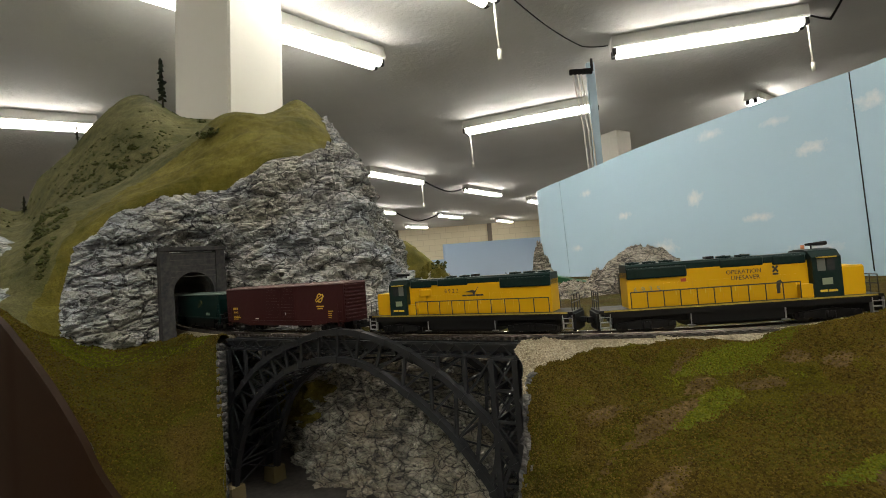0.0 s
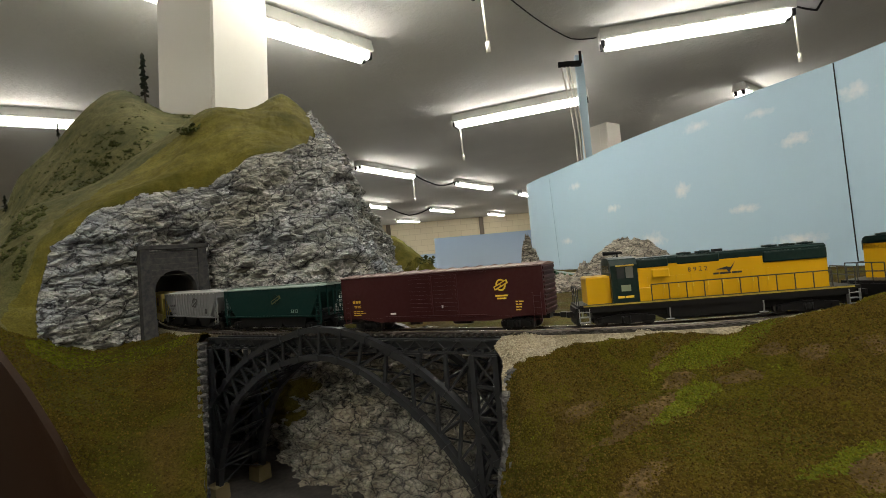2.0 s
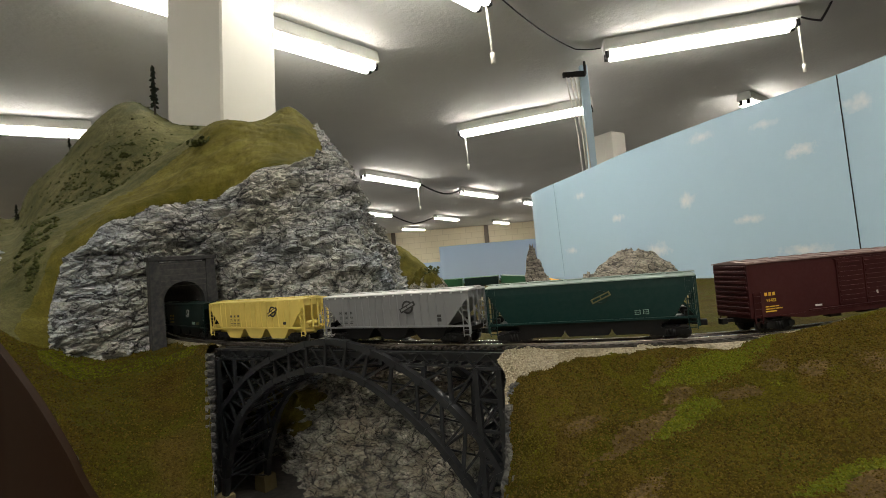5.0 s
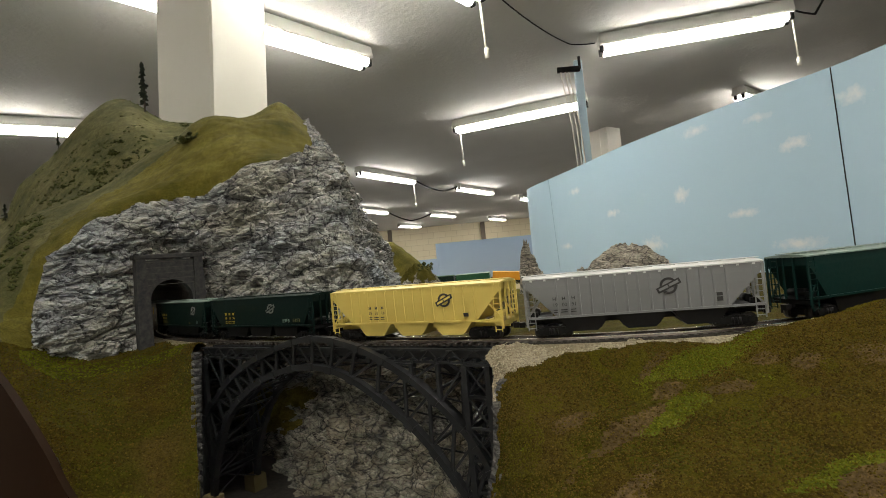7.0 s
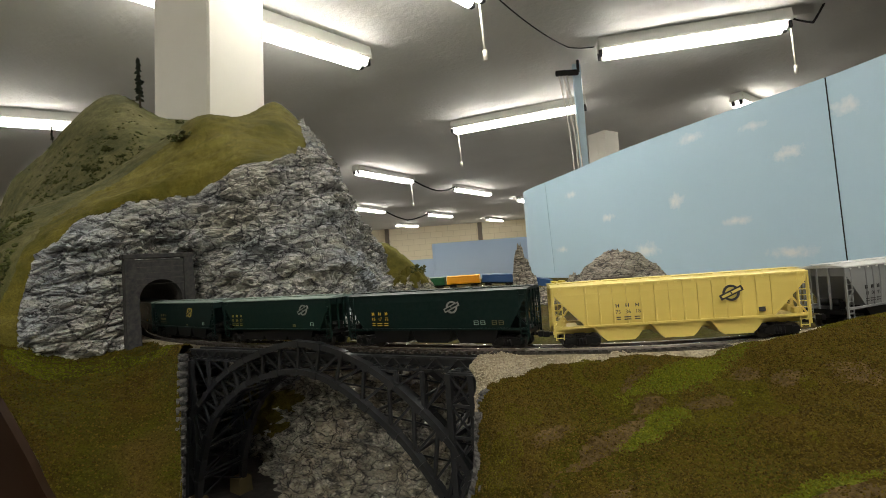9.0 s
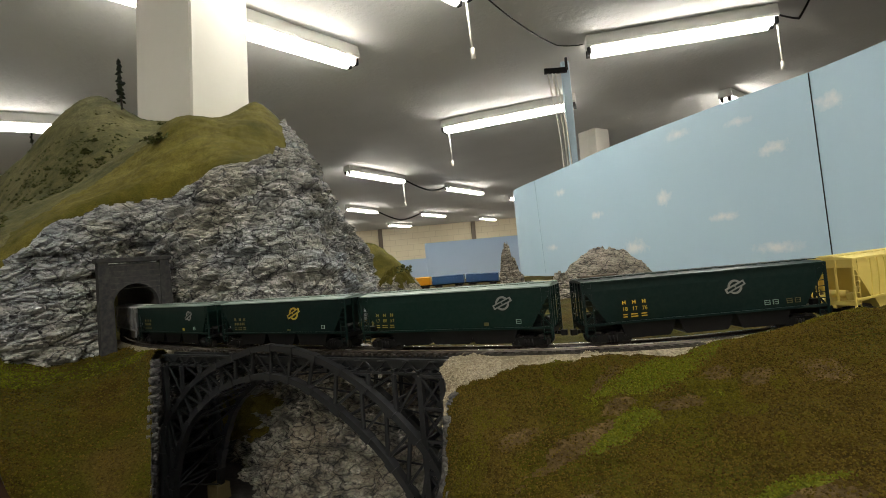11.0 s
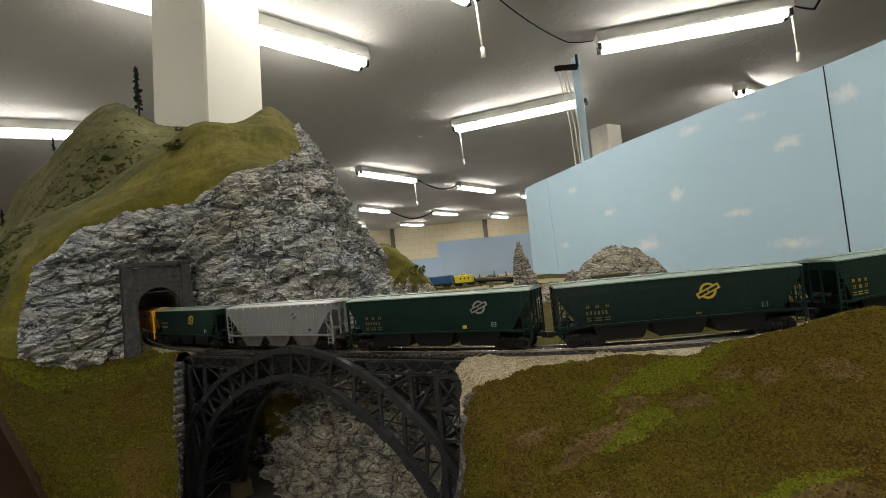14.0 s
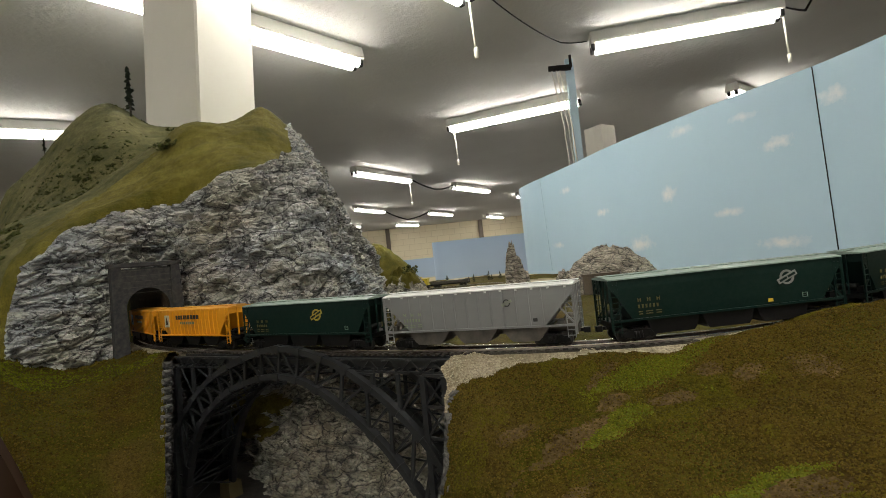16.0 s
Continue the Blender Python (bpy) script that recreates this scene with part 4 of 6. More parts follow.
TOP_LINE = [(-.016, 1.06, 0), (-.0054, 1.1425, 0), (.0259, 1.1793, 0), (.0655, 1.2083, 0), (.1183, 1.2297, 0), (.175, 1.2418, 0), (.2341, 1.2329, 0), (.2907, 1.2065, 0), (.3395, 1.1666, 0), (.3640, 1.130, 0), (.384, 1.085, 0), (.396, 1.04, 0)]
LOW_LINE = [(.000, 1.055, 0), (.0080, 1.0950, 0), (.0371, 1.1526, 0), (.0762, 1.1853, 0), (.1158, 1.2041, 0), (.172, 1.2142, 0), (.2247, 1.2036, 0), (.2897, 1.1643, 0), (.3302, 1.1213, 0), (.346, 1.095, 0), (.358, 1.065, 0), (.366, 1.035, 0)]


def arch_rib(y, wide):
    upper = spline([TOP_LINE, TOP_LINE], 200, 2)[0]
    lower = spline([LOW_LINE, LOW_LINE], 200, 2)[0]
    along = lambda line, f: Vector((float(np.interp(f * 199, np.arange(200), line[:, 0])), y, float(np.interp(f * 199, np.arange(200), line[:, 1]))))
    top = lambda f: along(upper, f)
    low = lambda f: along(lower, f)
    span = np.linspace(0, 0.99, 70)
    for name, curve, hgt in (("top_chord", top, 0.0055), ("bottom_chord", low, 0.0055)):
        rings = []
        for a in span:
            p, q = curve(a), curve(a + 0.01)
            d = (q - p).normalized()
            up = Vector((-d.z, 0, d.x))
            rings.append([p + Vector((0, -wide, 0)) - up * hgt / 2, p + Vector((0, wide, 0)) - up * hgt / 2, p + Vector((0, wide, 0)) + up * hgt / 2, p + Vector((0, -wide, 0)) + up * hgt / 2])
        ch = part(name, Build().hull(rings), BLACK_STEEL, bridge)
        for a in np.linspace(0.06, 0.94, 21):
            p, q = curve(a - 0.006), curve(a + 0.006)
            part("splice_plate", Build().beam(p + Vector((0, -0.0004, 0)), q + Vector((0, -0.0004, 0)), wide * 2 + 0.0012, hgt + 0.0014), BLACK_STEEL, ch)
    ang = np.linspace(0.04, 0.96, 23)
    for i, a in enumerate(ang):
        part("strut", Build().beam(low(a), top(a), 0.0028, 0.0026, up=(0, 1, 0)), BLACK_STEEL, bridge)
        if i < 22:
            lo, hi = (a, ang[i + 1]) if i < 11 else (ang[i + 1], a)
            part("lattice_bar", Build().beam(low(hi) + Vector((0, 0.001, 0)), top(lo) + Vector((0, 0.001, 0)), 0.002, 0.0018, up=(0, 1, 0)), BLACK_STEEL, bridge)
    return top


RIB_Y = (0.002, 0.062)
for y in RIB_Y:
    rib_top = arch_rib(y, 0.0035)
cross_top, cross_low = spline([TOP_LINE, TOP_LINE], 31, 2)[0], spline([LOW_LINE, LOW_LINE], 31, 2)[0]
for line in (cross_top, cross_low):
    for i in range(2, 29, 2):
        x, z = float(line[i, 0]), float(line[i, 1])
        if z < DECK - 0.012:
            part("cross_brace", Build().beam((x, RIB_Y[0], z), (x, RIB_Y[1], z), 0.0022, 0.0022), BLACK_STEEL, bridge)
            part("sway_bar", Build().beam((x, RIB_Y[0], z), (float(line[i + 2, 0]), RIB_Y[1], float(line[i + 2, 1])), 0.0016, 0.0016), BLACK_STEEL, bridge)

for y in (0.010, 0.022, 0.042, 0.054):
    part("stringer", Build().box(-0.008, 0.380, y - 0.0013, y + 0.0013, DECK - 0.008, DECK - 0.0003), BLACK_STEEL, bridge)
for y in (0.0065, 0.0575):
    for z in (DECK - 0.0008, DECK - 0.0115):
        part("deck_girder", Build().box(-0.006, 0.378, y - 0.0012, y + 0.0012, z - 0.0012, z + 0.0008), BLACK_STEEL, bridge)
    for i in range(34):
        x = i * 0.011
        part("deck_lacing", Build().beam((x, y, DECK - (0.0115 if i % 2 else 0.001)), (x + 0.011, y, DECK - (0.001 if i % 2 else 0.0115)), 0.0012, 0.0012), BLACK_STEEL, bridge)
for i in range(30):
    x = 0.004 + i * 0.0125
    part("floor_beam", Build().beam((x, 0.004, DECK - 0.010), (x, 0.060, DECK - 0.010), 0.002, 0.003), BLACK_STEEL, bridge)
    if i % 2 == 0:
        part("walkway_bracket", Build().beam((x, 0.002, DECK - 0.0012), (x + 0.010, 0.011, DECK - 0.0012), 0.0012, 0.001), BLACK_STEEL, bridge)


def tower(xs, z0, ys=(0.002, 0.062), levels=6):
    """A braced trestle of posts under the deck."""
    tops = DECK - 0.0125
    for x in xs:
        for y in ys:
            part("post", Build().box(x - 0.0024, x + 0.0024, y - 0.0024, y + 0.0024, z0, tops), BLACK_STEEL, bridge)
    for x in xs:
        for k in range(levels):
            za, zb = z0 + (tops - z0) * k / levels, z0 + (tops - z0) * (k + 1) / levels
            for p, q in ((ys[0], ys[1]), (ys[1], ys[0])):
                part("cross_bar", Build().beam((x, p, za), (x, q, zb), 0.0016, 0.0014), BLACK_STEEL, bridge)
            part("tie_bar", Build().beam((x, ys[0], zb), (x, ys[1], zb), 0.0022, 0.0022), BLACK_STEEL, bridge)
    for a, b in zip(xs, xs[1:]):
        for y in ys:
            for k in range(levels):
                za, zb = z0 + (tops - z0) * k / levels, z0 + (tops - z0) * (k + 1) / levels
                part("cross_bar", Build().beam((a, y, za), (b, y, zb), 0.0016, 0.0014), BLACK_STEEL, bridge)
                part("cross_bar", Build().beam((a, y, zb), (b, y, za), 0.0016, 0.0014), BLACK_STEEL, bridge)
                part("tie_bar", Build().beam((a, y, zb), (b, y, zb), 0.0022, 0.0022), BLACK_STEEL, bridge)


tower((0.345, 0.366), 1.04, levels=7)
tower((0.002,), 1.06, levels=6)
for x in (0.030, 0.062, 0.245, 0.268, 0.291, 0.318):
    for y in RIB_Y:
        za = float(np.interp(x, cross_top[:, 0], cross_top[:, 1]))
        part("spandrel_post", Build().box(x - 0.0015, x + 0.0015, y + 0.0002, y + 0.0036, za, DECK - 0.0125), BLACK_STEEL, bridge)
        part("spandrel_brace", Build().beam((x, y + 0.003, za), (x + (0.024 if x > 0.18 else -0.024), y + 0.003, DECK - 0.014), 0.0016, 0.0016), BLACK_STEEL, bridge)
for x, y in ((-0.004, 0.002), (-0.004, 0.062), (0.378, 0.002), (0.378, 0.062)):
    bl = Build().hull([[(x - w, y - w, z), (x + w, y - w, z), (x + w, y + w, z), (x - w, y + w, z)] for z, w in ((1.03, 0.010), (1.060, 0.009), (1.062, 0.007))])
    ft = tagged(part("footing", bl, FOOT_STONE := paint("buff_footing", (0.20, 0.16, 0.07), 0.9, 0.3, 40)), "buff cast stone footing under the arch", "footing", "arch footings")
    ft.matrix_basis = bridge.matrix_basis.copy()

# ---- rolling stock; x runs towards the front, z from the rail head ----
def text_mesh(body, size):
    cu = bpy.data.curves.new("lettering", "FONT")
    cu.body, cu.size, cu.extrude, cu.resolution_u = body, size, 0.00008, 2
    cu.align_x = "CENTER"
    ob = bpy.data.objects.new("lettering", cu)
    me = bpy.data.meshes.new_from_object(ob)
    bpy.data.objects.remove(ob)
    return me


def lettering(parent, body, x, z, size, mat, y):
    me = text_mesh(body, size)
    me.materials.clear()
    me.materials.append(mat)
    ob = new("lettering", me)
    ob.parent = parent
    ob.matrix_basis = pose(x, y, z, 90, 0, 0)
    return ob


def bars(parent, x, z, widths, h, mat, y, gap=0.0008):
    bd = Build()
    for w in widths:
        bd.box(x, x + w, y - 0.0001, y + 0.0004, z, z + h)
        x += w + gap
    return part("marking", bd, mat, parent)


def emblem(parent, x, z, size, y, ring_mat, bar_mat, letter_mat, tilt=24):
    """A ring crossed by a slanting bar."""
    bd = Build()
    n = 20
    for i in range(n):
        a, b = 2 * math.pi * i / n, 2 * math.pi * (i + 1) / n
        q = lambda t, r: (x + size * r * math.cos(t), z + size * r * math.sin(t))
        o = [q(a, 0.36), q(b, 0.36), q(b, 0.5), q(a, 0.5)]
        bd.prism(o, y - 0.0001, y + 0.0004)
    em = part("emblem", bd, ring_mat, parent, "round company emblem with a slanting bar")
    m = Matrix.Translation((x, y, z)) @ pose(0, 0, 0, 0, -tilt, 0)
    part("emblem_bar", Build().box(-size * 0.72, size * 0.72, -0.0004, 0.0003, -size * 0.17, size * 0.17, m=m), bar_mat, em)
    part("emblem_marking", Build().box(-size * 0.6, -size * 0.05, -0.0006, 0, -size * 0.07, size * 0.08, m=m).box(size * 0.03, size * 0.6, -0.0006, 0, -size * 0.07, size * 0.08, m=m), letter_mat, em)


WHEEL = Build().tube((0, -0.0022, 0), (0, 0.0022, 0), 0.0054, 16).tube((0, -0.0030, 0), (0, 0.0030, 0), 0.0018, 8).mesh("wheel", paint("dark_wheel_steel", (0.018, 0.016, 0.015), 0.6, 0.2, 200, metal=0.3))


def truck(parent, x, axles=2, gap=0.0195, wide=0.0125, tone=None):
    ob = new("truck", None)
    bd = Build()
    L = gap * (axles - 1) / 2
    for s in (-1, 1):
        y = s * wide
        bd.prism([(-L - 0.004, 0.004), (-L + 0.003, 0.0035), (-0.004, 0.0022), (0.004, 0.0022), (L - 0.003, 0.0035), (L + 0.004, 0.004), (L + 0.004, 0.0075), (0.005, 0.0095), (-0.005, 0.0095), (-L - 0.004, 0.0075)], y - 0.0012, y + 0.0012)
        for i in range(axles):
            bd.tube((-L + i * gap, y, 0.0055), (-L + i * gap, y + s * 0.0022, 0.0055), 0.0022, 8)
        for q in (-0.0025, 0, 0.0025):
            bd.tube((q, y + s * 0.0012, 0.003), (q, y + s * 0.0012, 0.008), 0.0010, 6)
    # The long box is an added black filler, standing for shade between the frames.
    bd.box(-0.004, 0.004, -wide, wide, 0.005, 0.0105).box(-L - 0.003, L + 0.003, -wide + 0.0015, wide - 0.0015, 0.0035, 0.0085)
    me = bd.mesh("truck", tone or BLACK)
    bpy.data.objects.remove(ob)
    ob = new("truck", me)
    ob.parent = parent
    ob.matrix_basis = pose(x, 0, 0)
    for i in range(axles):
        for y in (-0.0085, 0.0085):
            shared("wheel", WHEEL, ob, -L + i * gap, y, 0.0054)
    return ob


def couplers(car, half, z=0.0105):
    for s in (-1, 1):
        part("coupler", Build().box(min(s * (half - 0.010), s * (half - 0.0015)), max(s * (half - 0.010), s * (half - 0.0015)), -0.0013, 0.0013, z - 0.0013, z + 0.0013)
             .box(min(s * (half - 0.004), s * (half + 0.001)), max(s * (half - 0.004), s * (half + 0.001)), -0.0026, 0.0022, z - 0.0022, z + 0.0022, ch=0.0005), BLACK, car)


def ladder(parent, x, y, z0, z1, w, mat, rungs=7, along="x"):
    bd = Build()
    for s in (-1, 1):
        dx, dy = (s * w / 2, 0) if along == "x" else (0, s * w / 2)
        bd.box(x + dx - 0.00035, x + dx + 0.00035, y + dy - 0.00035, y + dy + 0.00035, z0, z1)
    for i in range(rungs):
        z = z0 + (z1 - z0) * (i + 0.3) / rungs
        if along == "x":
            bd.box(x - w / 2, x + w / 2, y - 0.0003, y + 0.0003, z, z + 0.0006)
        else:
            bd.box(x - 0.0003, x + 0.0003, y - w / 2, y + w / 2, z, z + 0.0006)
    part("ladder", bd, mat, parent)


def hopper(length, mat, label, ribs=0, roof=None, style="", under=None, group="covered hoppers of the main train"):
    """A covered hopper: tub with sloped ends, roof with hatches, bays, ladders, trucks."""
    car = group_of("covered_hopper", label, "railway car", group)
    H = length / 2 - 0.0065
    under = under or BLACK
    cut = 0.022 if ribs else 0.015
    hl = lambda z: H - 0.0015 if z > 0.041 else H - 0.0015 - cut * (0.041 - z) / 0.024
    levels = [(0.0172, 0.0158), (0.024, 0.0163), (0.034, 0.0167), (0.041, 0.0167), (0.0466, 0.0163), (0.0474, 0.0160)]
    part("tub", Build().hull([[(-hl(z), -w, z), (hl(z), -w, z), (hl(z), w, z), (-hl(z), w, z)] for z, w in levels]), mat, car)
    roof_ob = part("roof", Build().hull([[(-H - 0.0005, -w, z), (H + 0.0005, -w, z), (H + 0.0005, w, z), (-H - 0.0005, w, z)] for z, w in ((0.0472, 0.0172), (0.0481, 0.0172), (0.0490, 0.0110), (0.0494, 0.0045))]), roof or mat, car, "paler roof with a running board")
    part("running_board", Build().box(-H - 0.002, H + 0.002, -0.0062, -0.0040, 0.0499, 0.0503).box(-H - 0.002, H + 0.002, 0.0040, 0.0062, 0.0499, 0.0503).box(-H - 0.002, -H + 0.004, -0.0062, 0.0062, 0.0499, 0.0503).box(H - 0.004, H + 0.002, -0.0062, 0.0062, 0.0499, 0.0503), roof or mat, roof_ob)
    for i in range(10):
        x = -H + 0.012 + i * (2 * H - 0.024) / 9
        part("roof_hatch", Build().box(x - 0.006, x + 0.006, -0.0036, 0.0036, 0.0492, 0.0504, ch=0.0003), roof or mat, roof_ob)
    for y in (-1, 1):
        part("side_sill", Build().box(-H + 0.001, H - 0.001, min(y * 0.0160, y * 0.0172), max(y * 0.0160, y * 0.0172), 0.0160, 0.0176), mat, car)
        part("top_chord", Build().box(-H, H, min(y * 0.0163, y * 0.0171), max(y * 0.0163, y * 0.0171), 0.0464, 0.0476), mat, car)
        if ribs:
            me = Build().hull([[(-0.0008, y * 0.0160, z), (0.0008, y * 0.0160, z), (0.0005, y * w, z), (-0.0005, y * w, z)] for z, w in ((0.0172, 0.0166), (0.034, 0.0175), (0.0464, 0.0171))]).mesh("rib", mat)
            for i in range(ribs):
                shared("rib", me, car, -hl(0.02) + 0.004 + i * (2 * hl(0.02) - 0.008) / (ribs - 1))
        if ribs:
            pip = Build().box(-0.0009, 0.0009, -0.0176 if y < 0 else 0.0171, -0.0171 if y < 0 else 0.0176, 0.0457, 0.0470).mesh("roof_bracket", roof or mat)
            for i in range(ribs + 1):
                shared("roof_bracket", pip, car, -H + 0.006 + i * (2 * H - 0.012) / ribs)
    part("centre_sill", Build().box(-H, H, -0.0035, 0.0035, 0.0100, 0.0155).box(-H, -H + 0.0025, -0.0160, 0.0160, 0.0125, 0.0160).box(H - 0.0025, H, -0.0160, 0.0160, 0.0125, 0.0160).box(-H, -H + 0.020, -0.0160, 0.0160, 0.0150, 0.0160).box(H - 0.020, H, -0.0160, 0.0160, 0.0150, 0.0160), under, car)
    for x in ((-0.042, 0.0, 0.042) if length > 0.182 or style == "ribbed" else (-0.036, 0.0, 0.036)):
        part("discharge_bay", Build().hull([[(x - w, -0.0150, z), (x + w, -0.0150, z), (x + w, 0.0150, z), (x - w, 0.0150, z)] for z, w in ((0.0050, 0.010 if ribs else 0.015), (0.0075, 0.013 if ribs else 0.017), (0.0172, 0.0205))]), under, car)
    for sx in (-1, 1):
        for sy in (-1, 1):
            x, y = sx * (H - 0.004), sy * 0.0166
            ladder(car, x, y, 0.0075, 0.0462, 0.0058, mat, 9)
            part("corner_post", Build().box(sx * H - 0.0006, sx * H + 0.0006, y - 0.0006, y + 0.0006, 0.0100, 0.0474), mat, car)
            part("end_brace", Build().beam((sx * (H - 0.001), sy * 0.0150, 0.017), (sx * (H - 0.016), sy * 0.0150, 0.0365), 0.0009, 0.0012), mat, car)
        ladder(car, sx * H, 0.0105, 0.0125, 0.0470, 0.0058, mat, 8, "y")
        part("end_post", Build().box(sx * (H - 0.001) - 0.0007, sx * (H - 0.001) + 0.0007, -0.0055, -0.0043, 0.0150, 0.0470).box(sx * (H - 0.001) - 0.0007, sx * (H - 0.001) + 0.0007, 0.0030, 0.0042, 0.0150, 0.0470), mat, car)
        part("brake_gear", Build().tube((sx * (H - 0.008), -0.008, 0.0205), (sx * (H - 0.008), 0.006, 0.0205), 0.0030, 8).box(sx * (H - 0.006) - 0.003, sx * (H - 0.006) + 0.003, -0.0135, -0.0095, 0.0160, 0.0215), under, car)
        truck(car, sx * (H - 0.020))
    couplers(car, length / 2)
    return car, H


def boxcar(length):
    car = group_of("boxcar", "maroon sixty-foot boxcar with ribbed double doors and yellow lettering", "railway car")
    H, W = length / 2 - 0.0115, 0.0166
    part("car_body", Build().hull([[(-H, -w, z), (H, -w, z), (H, w, z), (-H, w, z)] for z, w in ((0.0125, W), (0.0475, W), (0.0482, W - 0.0006))]), MAROON, car)
    rf = part("roof", Build().hull([[(-H - 0.0006, -w, z), (H + 0.0006, -w, z), (H + 0.0006, w, z), (-H - 0.0006, w, z)] for z, w in ((0.0480, W + 0.0006), (0.0488, W + 0.0006), (0.0502, 0.001))]), MAROON_ROOF, car, "grey-maroon panelled roof")
    for i in range(15):
        x = -H + 0.006 + i * (2 * H - 0.012) / 14
        part("roof_rib", Build().hull([[(x - 0.0006, -w, z), (x + 0.0006, -w, z), (x + 0.0006, w, z), (x - 0.0006, w, z)] for z, w in ((0.0484, W + 0.0008), (0.0492, W + 0.0008), (0.0508, 0.001))]), MAROON_ROOF, rf)
    for y in (-1, 1):
        part("side_sill", Build().prism([(-H + 0.02, 0.0128), (H - 0.02, 0.0128), (H - 0.045, 0.0090), (-H + 0.045, 0.0090)], min(y * (W - 0.0006), y * (W + 0.0002)), max(y * (W - 0.0006), y * (W + 0.0002))), MAROON, car)
        for x0, x1 in ((-0.024, 0.0005), (0.0015, 0.026)):
            dr = part("door", Build().box(x0, x1, min(y * W, y * (W + 0.0009)), max(y * W, y * (W + 0.0009)), 0.0145, 0.0455), MAROON, car)
            for i in range(9):
                z = 0.0165 + i * 0.0032
                part("door_rib", Build().box(x0 + 0.001, x1 - 0.001, min(y * (W + 0.0008), y * (W + 0.0016)), max(y * (W + 0.0008), y * (W + 0.0016)), z, z + 0.0014), MAROON, dr)
        part("door_track", Build().box(-0.052, 0.052, min(y * W, y * (W + 0.0012)), max(y * W, y * (W + 0.0012)), 0.0132, 0.0142).box(-0.026, 0.054, min(y * W, y * (W + 0.0012)), max(y * W, y * (W + 0.0012)), 0.0458, 0.0466), MAROON, car)
    for sx in (-1, 1):
        for i in range(10):
            z = 0.0145 + i * 0.0034
            part("end_corrugation", Build().box(min(sx * H, sx * (H + 0.0011)), max(sx * H, sx * (H + 0.0011)), -W + 0.0008, W - 0.0008, z, z + 0.0020, ch=0.0004), MAROON, car)
        for sy in (-1, 1):
            ladder(car, sx * (H - 0.006), sy * (W + 0.0007), 0.0080, 0.0290, 0.0062, MAROON, 5)
        truck(car, sx * (H - 0.026))
    part("underframe", Build().box(-H, H, -0.006, 0.006, 0.0085, 0.0125).tube((0.012, 0, 0.0075), (0.030, 0, 0.0075), 0.0032, 8).box(-0.028, -0.018, -0.012, -0.006, 0.006, 0.0125), BLACK, car)
    couplers(car, length / 2)
    y = -W - 0.0002
    emblem(car, H - 0.036, 0.0355, 0.0090, y, LETTER_Y, LETTER_Y, MAROON)
    bars(car, H - 0.0415, 0.0270, (0.011,), 0.0012, LETTER_Y, y)
    bars(car, H - 0.0400, 0.0250, (0.008,), 0.0011, LETTER_Y, y)
    bars(car, -H + 0.013, 0.0262, (0.0022, 0.0022, 0.0022), 0.0022, LETTER_Y, y, 0.0012)
    lettering(car, "91482", -H + 0.0185, 0.0222, 0.0034, LETTER_Y, y)
    for z, w in ((0.0188, (0.003, 0.004, 0.003)), (0.0172, (0.003, 0.004, 0.006)), (0.0156, (0.009,))):
        bars(car, -H + 0.013, z, w, 0.0007, LETTER_Y, y)
    for z, w in ((0.0225, (0.002, 0.004)), (0.0205, (0.002, 0.002)), (0.0185, (0.002, 0.002)), (0.0165, (0.004,))):
        bars(car, H - 0.024, z, w, 0.0008, LETTER_Y, y)
    bars(car, -0.046, 0.0158, (0.006,), 0.0012, LETTER_W, y)
    bars(car, 0.010, 0.0200, (0.0015,), 0.0022, LETTER_W, y - 0.0014)
    return car


MAROON_ROOF = paint("grey_maroon_roof", (0.20, 0.13, 0.12), 0.6, 0.25, 80)


